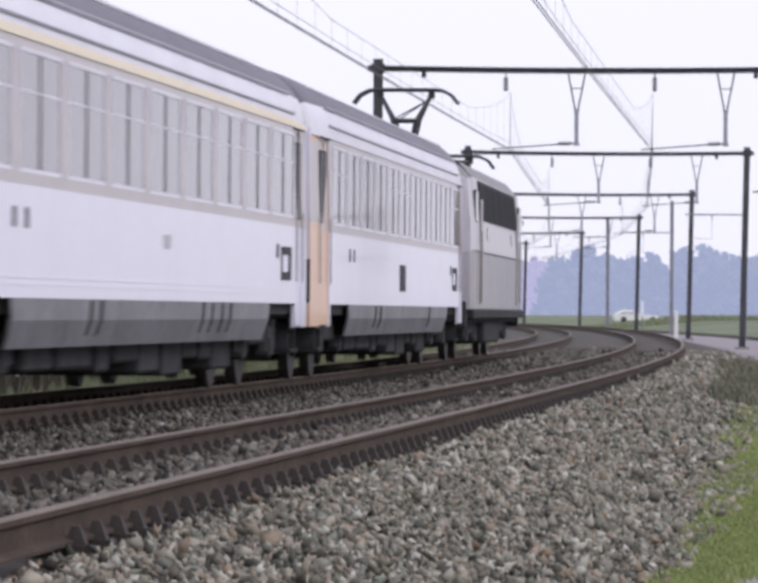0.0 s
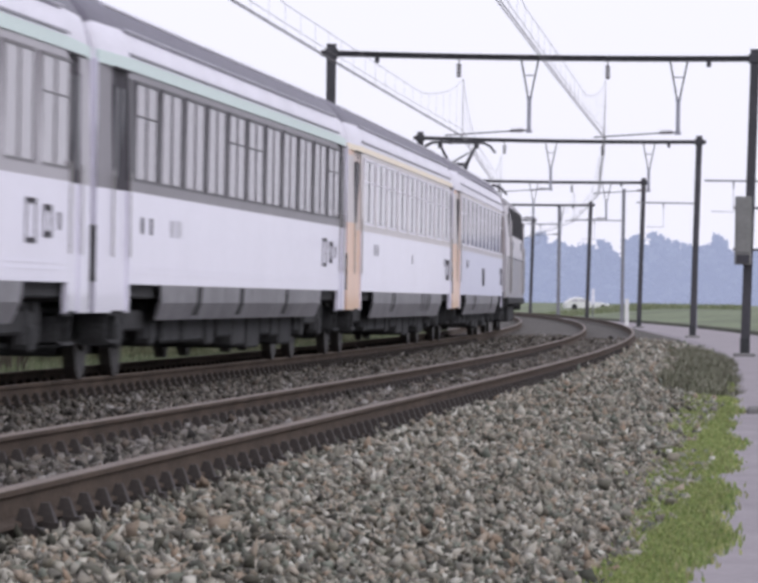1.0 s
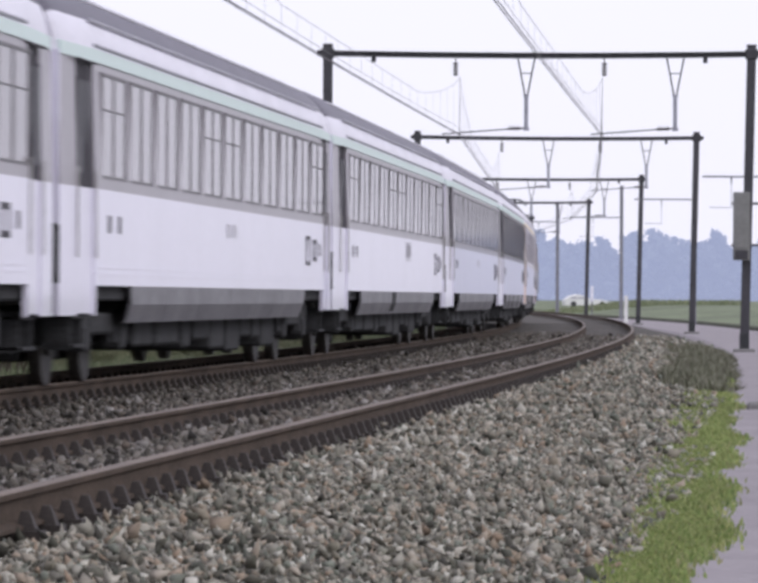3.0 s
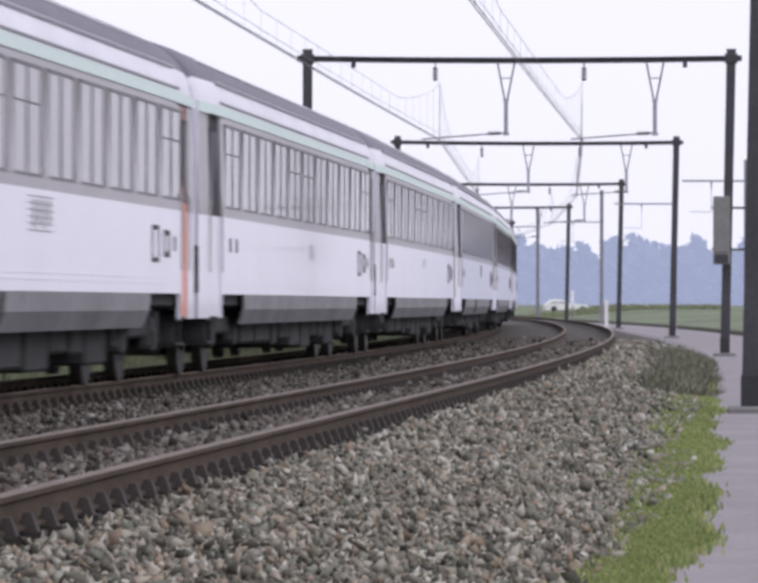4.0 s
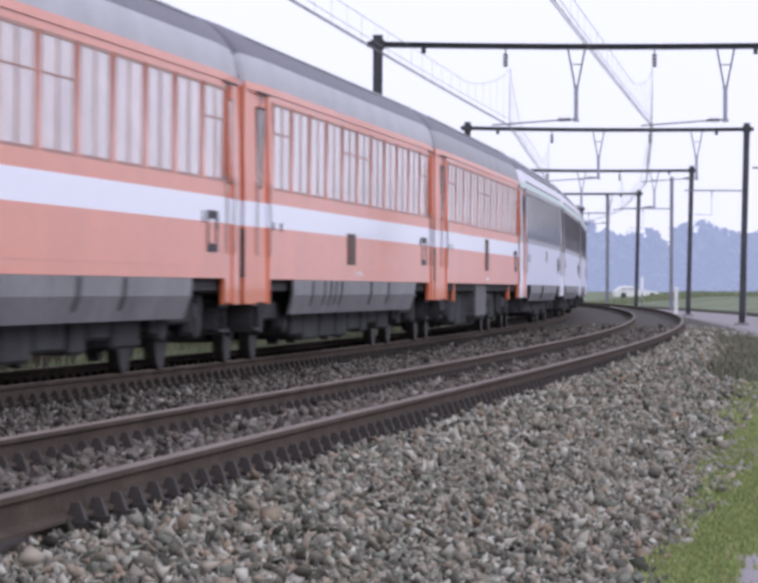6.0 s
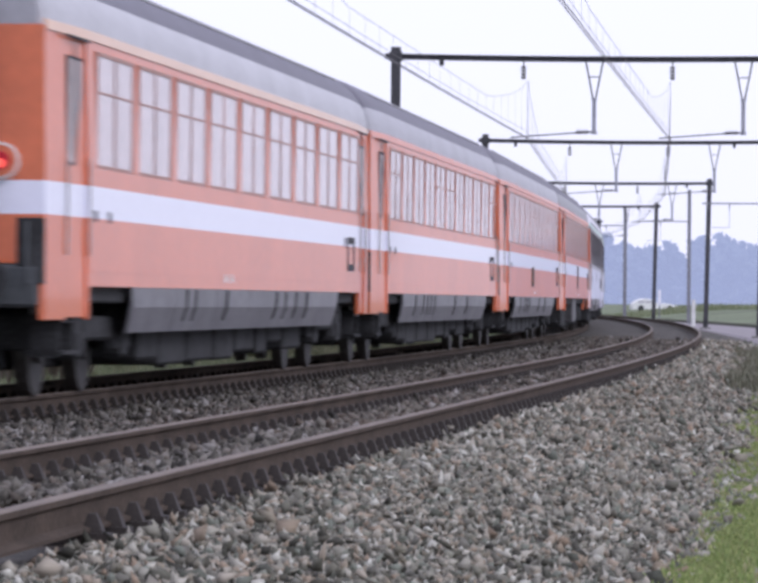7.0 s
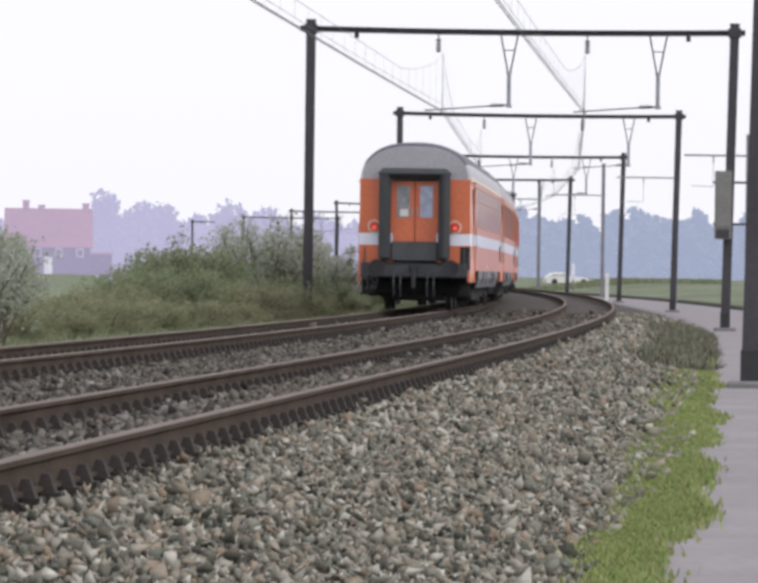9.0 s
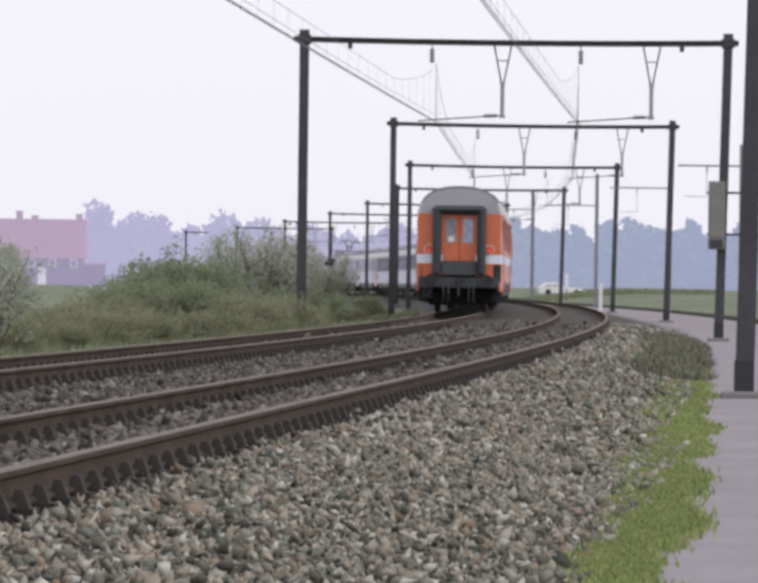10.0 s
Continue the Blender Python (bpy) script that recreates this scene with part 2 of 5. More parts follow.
M_GRASS = pieces_mat("verge_grass", [(0.24, 0.36, 0.11), (0.36, 0.47, 0.15), (0.54, 0.57, 0.22), (0.20, 0.30, 0.10), (0.50, 0.48, 0.25), (0.30, 0.43, 0.13), (0.60, 0.60, 0.28)], 0.8, fine=5, sheer=0.35)
M_BANKGRASS = pieces_mat("bank_grass", [(0.21, 0.26, 0.14), (0.32, 0.37, 0.21), (0.41, 0.43, 0.28), (0.26, 0.31, 0.17), (0.46, 0.47, 0.34)], 0.9, fine=6, sheer=0.4)
M_WEED = pieces_mat("dry_weeds", [(0.17, 0.18, 0.12), (0.27, 0.26, 0.20), (0.21, 0.23, 0.15), (0.33, 0.31, 0.25)], 0.9, fine=6)
M_LEAF = pieces_mat("shrub_leaves", [(0.239, 0.315, 0.177), (0.359, 0.420, 0.254), (0.479, 0.504, 0.339), (0.293, 0.364, 0.208)], 0.8, fine=6, sheer=0.62)
M_LEAF_OLIVE = pieces_mat("bramble_leaves", [(0.295, 0.328, 0.188), (0.413, 0.425, 0.264), (0.511, 0.492, 0.339), (0.354, 0.396, 0.236)], 0.8, fine=6, sheer=0.62)
M_LEAF_PALE = pieces_mat("pale_shrub_leaves", [(0.429, 0.481, 0.328), (0.555, 0.598, 0.450), (0.681, 0.702, 0.628), (0.454, 0.507, 0.355), (0.850, 0.850, 0.846)], 0.8, fine=6, sheer=0.62)
M_TWIG = mat("twig_bark", (0.17, 0.145, 0.115), 0.9, var=0.3)
M_SLEEPER = mat("old_sleeper", (0.10, 0.085, 0.075), 0.9, var=0.3, scale=3, fine=20)
M_FAST = mat("rusty_fastening", (0.04, 0.032, 0.028), 0.8, var=0.3)
# far scenery: the haze is a glow inside these materials
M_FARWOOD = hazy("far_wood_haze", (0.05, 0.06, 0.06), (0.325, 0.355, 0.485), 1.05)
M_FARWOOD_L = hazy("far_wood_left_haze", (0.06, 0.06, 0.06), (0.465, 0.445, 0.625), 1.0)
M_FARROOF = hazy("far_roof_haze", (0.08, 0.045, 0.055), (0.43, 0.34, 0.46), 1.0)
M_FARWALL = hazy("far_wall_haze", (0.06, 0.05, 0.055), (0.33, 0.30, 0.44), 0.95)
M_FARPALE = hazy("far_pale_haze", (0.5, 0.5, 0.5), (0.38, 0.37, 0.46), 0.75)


# ---------------------------------------------------------------- mesh helpers
def link_mesh(name, verts, faces, material=None, parent=None, label="", smooth=False, indices=None, materials=None):
    me = bpy.data.meshes.new(name)
    me.from_pydata(verts, [], faces)
    for m in materials or [material]:
        me.materials.append(m)
    if indices is not None:
        me.polygons.foreach_set("material_index", indices)
    if smooth:
        me.polygons.foreach_set("use_smooth", [True] * len(me.polygons))
    me.update()
    ob = new(name, me)
    if parent is not None:
        ob.parent = parent
    if label:
        tagged(ob, label)
    return ob


def weld(me):
    """Join faces that meet, into one sheet."""
    bm = bmesh.new()
    bm.from_mesh(me)
    bmesh.ops.remove_doubles(bm, verts=bm.verts, dist=0.0005)
    bm.to_mesh(me)
    bm.free()


def part(name, bm, material, parent=None, label=""):
    me = bpy.data.meshes.new(name)
    bm.normal_update()
    bm.to_mesh(me)
    bm.free()
    me.materials.append(material)
    ob = new(name, me)
    if parent is not None:
        ob.parent = parent
    if label:
        tagged(ob, label)
    return ob


def add_box(bm, x0, x1, y0, y1, z0, z1, bevel=0.0, m=None):
    r = bmesh.ops.create_cube(bm, size=1)
    vs = r["verts"]
    for v in vs:
        v.co = Vector(((x0 + x1) / 2 + v.co.x * (x1 - x0), (y0 + y1) / 2 + v.co.y * (y1 - y0), (z0 + z1) / 2 + v.co.z * (z1 - z0)))
    if m is not None:
        for v in vs:
            v.co = m @ v.co
    if bevel:
        es = list({e for v in vs for e in v.link_edges})
        bmesh.ops.bevel(bm, geom=es, offset=bevel, segments=1, affect="EDGES")
    return bm


def box(*a, **k):
    return add_box(bmesh.new(), *a, **k)


def add_rod(bm, p, q, r, sides=8, r2=None):
    """A round bar from p to q."""
    p, q = Vector(p), Vector(q)
    m = Matrix.Translation((p + q) / 2) @ (q - p).to_track_quat("Z", "Y").to_matrix().to_4x4()
    bmesh.ops.create_cone(bm, cap_ends=True, segments=sides, radius1=r, radius2=r if r2 is None else r2, depth=(q - p).length, matrix=m)
    return bm


def bent_tube(bm, pts, r, sides=6):
    """A round bar bent along the points, in one piece."""
    pts = [Vector(p) for p in pts]
    rings = []
    for i, p in enumerate(pts):
        d = (pts[min(i + 1, len(pts) - 1)] - pts[max(i - 1, 0)]).normalized()
        a = d.cross(Vector((0, 0, 1)) if abs(d.z) < 0.9 else Vector((1, 0, 0))).normalized()
        b = d.cross(a)
        rings.append([bm.verts.new(p + r * (a * math.cos(6.2832 * k / sides) + b * math.sin(6.2832 * k / sides))) for k in range(sides)])
    for p, q in zip(rings[:-1], rings[1:]):
        for k in range(sides):
            bm.faces.new((p[k], p[(k + 1) % sides], q[(k + 1) % sides], q[k]))
    bm.faces.new(rings[0]), bm.faces.new(list(reversed(rings[-1])))
    return bm


def rod(*a, **k):
    return add_rod(bmesh.new(), *a, **k)


def thing(name, label, category, group="", kind=""):
    return tagged(new(name), label, category, group, kind)


def sweep(name, profile, s0, s1, step, off, material, closed=True, parent=None, mats=None, mat_of=None):
    """A profile of (outwards, up) drawn along the railway."""
    ss = np.arange(s0, s1 + 0.01, step)
    n = len(profile)
    verts, faces, idx = [], [], []
    for s in ss:
        verts += [on_line(s, off + x, z) for x, z in profile]
    m = n if closed else n - 1
    for i in range(len(ss) - 1):
        for j in range(m):
            k = (j + 1) % n
            faces.append((i * n + j, i * n + k, (i + 1) * n + k, (i + 1) * n + j))
            idx.append(mat_of[j] if mat_of else 0)
    if closed:
        faces += [tuple(range(n)), tuple(range((len(ss) - 1) * n + n - 1, (len(ss) - 1) * n - 1, -1))]
        idx += [0, 0]
    return link_mesh(name, verts, faces, material, parent, indices=idx, materials=mats)
# ---------------------------------------------------------------- ground
PATH_Z = -0.50


def rise(x, y):
    """The meadow climbs a little on the outer side of the curve, far off."""
    d = x - float(np.interp(y, LINE_Y[330:], LINE_X[330:]))
    a = min(1.0, max(0.0, (y - 230) / 260))
    b = min(1.0, max(0.0, (d - 9) / 10.3))
    c = min(1.0, max(0.0, (-x - 0.052 * y) / 6)) * min(1.0, max(0.0, (y - 200) / 330))
    return 1.3 * a * a * (3 - 2 * a) * b + 1.05 * c * c * (3 - 2 * c)


def build_ground():
    v, f = [], []
    xs = [-4500, -1500, -700, -300, -120, -80, -60, -52, -46, -42, -38, -34, -30, -24, -18, -12, 0] + list(range(4, 60, 4)) + [80, 120, 200, 300, 700, 1500, 4500]
    ys = [-1500, -400, -100, -20] + list(range(20, 620, 20)) + [700, 900, 1400, 2200, 4900]
    for y in ys:
        for x in xs:
            v.append((x, y, -0.72 + rise(x, y) + 0.06 * noise.noise((x * 0.05, y * 0.05, 0))))
    n = len(xs)
    for j in range(len(ys) - 1):
        for i in range(n - 1):
            f.append((j * n + i, j * n + i + 1, (j + 1) * n + i + 1, (j + 1) * n + i))
    tagged(link_mesh("ground", v, f, M_FIELD), "flat green meadow under a hazy sky", "ground", kind="structure")
    # dark sheet under the loose stones, painted as their gap shade
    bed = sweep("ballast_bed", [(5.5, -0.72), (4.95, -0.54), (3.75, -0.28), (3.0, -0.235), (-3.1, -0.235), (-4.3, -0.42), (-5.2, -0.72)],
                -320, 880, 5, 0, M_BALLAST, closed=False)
    tagged(bed, "crushed stone ballast under both tracks, darkened as shade between the stones", "ballast", kind="structure")
    p = sweep("pavement", [(9.6, -0.74), (9.5, PATH_Z - 0.03), (7.5, PATH_Z), (5.3, PATH_Z - 0.01), (4.7, -0.74)], -60, 420, 5, 0, M_PATH, closed=False)
    tagged(p, "pinkish grey asphalt path beside the railway", "path", kind="structure")
    k = sweep("path_edge", [(9.5, -0.74), (9.5, -0.40), (9.62, -0.34), (9.9, -0.36), (10.1, -0.74)], 90, 420, 5, 0, M_EDGE)
    tagged(k, "low dark earth bank along the path", "bank", kind="structure")


build_ground()

# ---------------------------------------------------------------- rails
RAIL = [(-0.075, -0.172), (0.075, -0.172), (0.075, -0.155), (0.012, -0.135), (0.010, -0.05), (0.036, -0.035), (0.036, -0.008),
        (0.028, 0.0), (-0.028, 0.0), (-0.036, -0.008), (-0.036, -0.035), (-0.010, -0.05), (-0.012, -0.135), (-0.075, -0.155)]
RAIL_M = [0, 0, 0, 0, 0, 0, 1, 1, 1, 0, 0, 0, 0, 0]
for track in (1, -1):
    for side in (1, -1):
        z = CANT * side
        r = sweep("rail", [(x, y + z) for x, y in RAIL], -320, 880, 2, track * SPACING / 2 + side * 0.7525, None, mats=[M_RUST, M_RAIL_TOP], mat_of=RAIL_M)
        tagged(r, "rusty brown steel rail with a worn bright head", "rail", "rails of the two tracks", "structure")

# ---------------------------------------------------------------- catenary portals
PORTAL_S = (50, 117.37, 185.08, 253.48, 318.05, 382.31, 442.02, 505, 567, 630, 693, 756, 820)
P_HALF, P_H, P_OFF = 5.62, 7.378, 0.246
RAKE = 0.16
MESS_Z, CONT_Z = 6.75, 5.22


def h_section(bm, x, z0, z1, w, d, t):
    """An upright rolled H section: two flanges and a web."""
    a, b, h = w / 2, d / 2, t / 2
    sec = [(-a, -b), (a, -b), (a, -b + t), (h, -b + t), (h, b - t), (a, b - t), (a, b), (-a, b), (-a, b - t), (-h, b - t), (-h, -b + t), (-a, -b + t)]
    lo, hi = [[bm.verts.new((x + p, q, z)) for p, q in sec] for z in (z0, z1)]
    for k in range(12):
        bm.faces.new((lo[k], lo[(k + 1) % 12], hi[(k + 1) % 12], hi[k]))
    bm.faces.new(list(reversed(lo))), bm.faces.new(hi)


def portal():
    p = thing("catenary_portal", "dark steel catenary portal spanning both tracks", "catenary portal", "catenary portals along the line")
    for sx in (-1, 1):
        bm = bmesh.new()
        h_section(bm, sx * P_HALF, -0.8, P_H + 0.24, 0.24, 0.26, 0.03)
        if sx > 0:  # the outer posts are raked
            for q in bm.verts:
                q.co.x -= RAKE * (P_H - q.co.z) / 8.2
        post = part("post", bm, M_POST, p)
        bm = box(sx * P_HALF - 0.17, sx * P_HALF + 0.17, -0.17, 0.17, P_H - 0.13, P_H + 0.13, bevel=0.02)
        add_box(bm, sx * P_HALF - 0.13, sx * P_HALF + 0.13, -0.14, 0.14, P_H + 0.20, P_H + 0.25)
        part("beam_bracket", bm, M_POST, post)
        k = RAKE if sx > 0 else 0
        part("painted_foot", box(sx * P_HALF - k * 0.96 - 0.128, sx * P_HALF - k * 0.96 + 0.128, -0.138, 0.138, -0.5, -0.02, bevel=0.01), M_RUBBER, post, "dark tarred foot of the post")
        part("footing", box(sx * P_HALF - k - 0.29, sx * P_HALF - k + 0.29, -0.28, 0.28, -0.85, -0.42, bevel=0.03), M_CONCRETE, post, "weathered concrete footing")
    bm = bmesh.new()
    sec = [(-0.09, -0.075), (0.09, -0.075), (0.09, -0.05), (0.015, -0.05), (0.015, 0.05), (0.09, 0.05), (0.09, 0.075), (-0.09, 0.075), (-0.09, 0.05), (-0.015, 0.05), (-0.015, -0.05), (-0.09, -0.05)]
    rings = []
    for i in range(13):  # the long beam hangs a little in the middle
        x = (P_HALF + 0.28) * (i / 6 - 1)
        rings.append([bm.verts.new((x, y, z + P_H - 0.05 * (1 - (x / P_HALF) ** 2))) for y, z in sec])
    for a, b in zip(rings[:-1], rings[1:]):
        for k in range(12):
            bm.faces.new((a[k], a[(k + 1) % 12], b[(k + 1) % 12], b[k]))
    bm.faces.new(rings[0]), bm.faces.new(list(reversed(rings[-1])))
    bmesh.ops.recalc_face_normals(bm, faces=bm.faces)
    part("crossbeam", bm, M_POST, p)
    for track in (-1, 1):
        c = track * SPACING / 2 - P_OFF
        h = c + 1.88
        bm = bmesh.new()
        for sx in (-1, 1):
            add_rod(bm, (h + sx * 0.23, 0, P_H - 0.09), (h + sx * 0.03, 0, P_H - 1.12), 0.022, 6)
        add_rod(bm, (h - 0.15, 0, P_H - 0.52), (h + 0.15, 0, P_H - 0.52), 0.014, 6)
        drop = part("hanger", bm, M_POST, p)
        bm = rod((h, 0, P_H - 1.10), (h, 0, P_H - 2.02), 0.055, 8)
        add_rod(bm, (h, 0, P_H - 1.14), (h, 0, P_H - 1.08), 0.075, 8)
        add_rod(bm, (h, 0, P_H - 2.04), (h, 0, P_H - 1.96), 0.085, 8)
        part("hanger_tube", bm, M_INSUL, drop, "pale grey galvanised tube")
        bm = rod((h - 0.05, 0, P_H - 1.97), (c - 0.35, 0, CONT_Z + 0.02), 0.018, 6)
        part("steady_arm", bm, M_POST, drop)
        bm = rod((h - 0.12, 0, P_H - 1.98), (h - 0.5, 0, P_H - 2.0), 0.03, 8)
        for k in range(4):
            add_rod(bm, (h - 0.18 - k * 0.08, 0, P_H - 1.98), (h - 0.21 - k * 0.08, 0, P_H - 1.98), 0.06, 8)
        part("arm_insulator", bm, M_BROWN, drop, "dark brown ribbed insulator")
        bm = rod((c, 0, P_H - 0.06), (c, 0, P_H - 0.25), 0.02, 6)
        for k in range(4):
            add_rod(bm, (c, 0, P_H - 0.25 - k * 0.09), (c, 0, P_H - 0.32 - k * 0.09), 0.08, 8, 0.04)
        part("suspension_insulator", bm, M_BROWN, p, "dark brown disc insulator string")
    for x in (-4.4, 4.4):
        part("cable_clamp", box(x - 0.06, x + 0.06, -0.06, 0.06, P_H - 0.24, P_H - 0.08, bevel=0.01), M_POST, p)
    return p


first = portal()
first.matrix_basis = line_pose(PORTAL_S[0], P_OFF + 0.07)
PORTALS = [first] + [copy_thing(first, line_pose(s, P_OFF)) for s in PORTAL_S[1:]]


# ---------------------------------------------------------------- overhead wires
STAGGER = {-1: [-0.12, 0.12] * 7, 1: [-0.12, -0.05] + [-0.12, 0.12] * 6}


def build_wires():
    for track in (-1, 1):
        off = track * SPACING / 2
        w = thing("overhead_line", "thin dark contact and carrier wires over one track", "overhead line", "overhead lines of the two tracks")
        drop = bmesh.new()
        wire, carrier, second = [], [], []
        for i, (a, b) in enumerate(zip(PORTAL_S[:-1], PORTAL_S[1:])):
            n = 24
            za, zb = STAGGER[track][i], STAGGER[track][i + 1]
            cp, mp, ap = [], [], []
            for k in range(n + 1):
                u = k / n
                sag = 4 * u * (1 - u)
                flat = on_line(a, off + za).lerp(on_line(b, off + zb), u)
                cp.append(flat + Vector((0, 0, CONT_Z - 0.03 * sag)))
                ap.append(flat + Vector((0, 0, CONT_Z + 0.10 + 0.08 * (1 - sag))))
                mp.append(flat + Vector((0, 0, MESS_Z - 1.1 * min(1.0, sag * 1.35) ** 0.8)))
            wire += cp[(1 if i else 0):]
            carrier += mp[(1 if i else 0):]
            second += ap[(1 if i else 0):]
            if i < 6:
                for k in range(1, n):
                    add_rod(drop, mp[k], cp[k], 0.002, 4)
                for e in (0, n):  # the stitch under each portal
                    q = 1 if e == 0 else n - 1
                    add_rod(drop, mp[e], cp[e].lerp(cp[q], 0.12), 0.005, 4)
        for side in (-0.025, 0.025):
            part("contact_wire", bent_tube(bmesh.new(), [p + Vector((side, 0, 0)) for p in wire], 0.010, 5), M_WIRE, w)
        for run in (carrier, second):
            part("carrier_wire", bent_tube(bmesh.new(), run, 0.005, 5), M_WIRE, w)
        tagged(part("wire_dropper", drop, M_WIRE, w), kind="stuff")


build_wires()


# ---------------------------------------------------------------- beside the line
def place(px_x, dist, z):
    """A place at a distance, by its bearing in degrees right of +y."""
    a = radians(px_x)
    return Vector((dist * math.sin(a), dist * math.cos(a), z))


def equipment_box():
    b = thing("equipment_box", "grey steel equipment cabinet fixed to a portal post", "equipment box")
    b.matrix_basis = line_pose(117.37, P_OFF + P_HALF) @ pose(-0.25, -0.30, -0.06)
    part("cabinet", box(-0.22, 0.22, -0.16, 0.16, 1.98, 3.78, bevel=0.02), M_BOXGREY, b)
    part("cabinet_door", box(-0.18, 0.18, -0.185, -0.163, 2.3, 3.72, bevel=0.008), M_BOXGREY, b)
    part("vent_panel", box(-0.17, 0.17, -0.18, -0.163, 2.02, 2.24, bevel=0.006), M_POST, b, "dark vent panel")
    for z in (2.38, 3.48):
        part("bracket", box(-0.26, 1.15, 0.12, 0.20, z - 0.03, z + 0.03), M_POST, b)
    return b


equipment_box()


def branch_mast(bearing, dist, arm_z, reach, top, base):
    m = thing("catenary_mast", "grey steel mast with one catenary arm beside the meadow", "catenary mast", "masts of the branch line")
    m.matrix_basis = Matrix.Translation(place(bearing, dist, 0))
    part("post", box(-0.115, 0.115, -0.115, 0.115, base, top, bevel=0.01), M_MAST, m)
    part("arm", box(-reach, 0.14, -0.05, 0.05, arm_z - 0.038, arm_z + 0.038), M_MAST, m)
    x = -reach * 0.55
    bm = rod((x, 0, arm_z), (x, 0, arm_z - 0.35), 0.05, 6, 0.02)
    add_rod(bm, (x, 0, arm_z - 0.3), (x, 0, arm_z - 1.3), 0.012, 5)
    part("hanger", bm, M_MAST, m)
    part("steady_arm", rod((x - 0.9, 0, arm_z - 1.28), (x, 0, arm_z - 1.3), 0.015, 5), M_MAST, m)


for args in ((2.53, 330, 6.35, 3.5, 8.5, -0.6), (3.38, 262, 6.2, 3.2, 7.2, -0.7), (4.22, 205, 6.0, 2.7, 6.9, -0.7), (1.785, 340, 6.2, 2.4, 7.6, -0.6)):
    branch_mast(*args)


def marker_post():
    m = thing("marker_post", "white painted marker post at the edge of the ballast", "marker post")
    m.matrix_basis = Matrix.Translation(place(2.587, 286, -0.35))
    part("shaft", box(-0.11, 0.11, -0.08, 0.08, -0.3, 1.3, bevel=0.015), M_CHALK, m)
    part("cap", box(-0.12, 0.12, -0.09, 0.09, 1.3, 1.42, bevel=0.03), M_CHALK, m)
    m2 = thing("marker_board", "pale narrow marker board on a stake in the meadow", "marker board")
    m2.matrix_basis = Matrix.Translation(place(2.19, 400, -0.28))
    part("stake", box(-0.05, 0.05, -0.05, 0.05, -0.3, 1.0), M_MAST, m2)
    # the board's material glows to stand in for haze
    part("board", box(-0.13, 0.13, -0.08, -0.052, 0.9, 2.2, bevel=0.01), M_FARPALE, m2)


marker_post()


def parked_car():
    c = thing("parked_car", "white low hatchback car parked beside the meadow", "car")
    c.matrix_basis = Matrix.Translation(place(2.125, 455, 0.10)) @ Matrix.Rotation(radians(8), 4, "Z")
    # side outline, nose to the right
    top = [(-2.12, 0.45), (-2.1, 0.74), (-1.9, 0.98), (-1.55, 1.22), (-1.1, 1.36), (-0.7, 1.35), (-0.3, 1.18), (0.1, 0.93), (0.6, 0.86), (1.3, 0.80), (1.9, 0.66), (2.15, 0.5), (2.15, 0.16), (-2.1, 0.16)]
    v, f = [], []
    for y, k in ((-0.82, 0.95), (-0.7, 1.0), (0.7, 1.0), (0.82, 0.95)):
        v += [(x, y, 0.16 + (z - 0.16) * k * 0.84) for x, z in top]
    n = len(top)
    for r in range(3):
        for j in range(n):
            f.append((r * n + j, r * n + (j + 1) % n, (r + 1) * n + (j + 1) % n, (r + 1) * n + j))
    f += [tuple(reversed(range(n))), tuple(range(3 * n, 4 * n))]
    link_mesh("body", v, f, M_CHALK, c, smooth=False)
    # window grey is lightened to carry haze and bloom
    for x0, x1 in ((-1.6, -1.0), (-0.92, -0.3)):
        part("side_window", box(x0, x1, -0.835, -0.815, 0.76, 0.97, bevel=0.008), M_FAINT, c, "pale grey car window")
    for x in (-1.35, 1.35):
        bm = rod((x, -0.828, 0.27), (x, -0.62, 0.27), 0.27, 16)
        part("wheel", bm, M_RUBBER, c, "black tyre")


parked_car()
# ---------------------------------------------------------------- train
PITCH, FRONT, SPEED = 26.4, 74.8, 38.5
HALF = 13.08
TAPER = [0.0]  # how far the ends of the coach in hand draw in


def half_width(y, z):
    """Half the body's width: flat sides that lean in above the waist and taper towards the vestibules."""
    w = 1.41 if z < 2.0 else 1.41 - 0.03 * (z - 2.0) / 1.15
    a = max(0.0, (abs(y) - 11.2) / (HALF - 11.2))
    return w - TAPER[0] * a


def side_quads(v, f, idx, sx, y0, y1, z0, z1, m, inset=0.0, ny=1):
    for k in range(ny):
        ya, yb = y0 + (y1 - y0) * k / ny, y0 + (y1 - y0) * (k + 1) / ny
        b = len(v)
        q = [(ya, z0), (yb, z0), (yb, z1), (ya, z1)]
        if sx < 0:
            q.reverse()
        v += [(sx * (half_width(y, z) - inset), y, z) for y, z in q]
        f.append((b, b + 1, b + 2, b + 3))
        idx.append(m)


def window_rows(kind):
    """Centres and widths of the windows along the coach's side."""
    if kind.endswith("first"):
        return [(-9.74 + 2.47 * i, 2.12) for i in range(9)]
    return [(-9.95 + 2.04 * i, 1.70 if kind == "white" else 1.80) for i in range(11)]


W_LO, W_HI = 2.02, 3.045
DOOR_Y, DOOR_W = 11.75, 0.90
WAIST, SILL = 1.915, 0.985


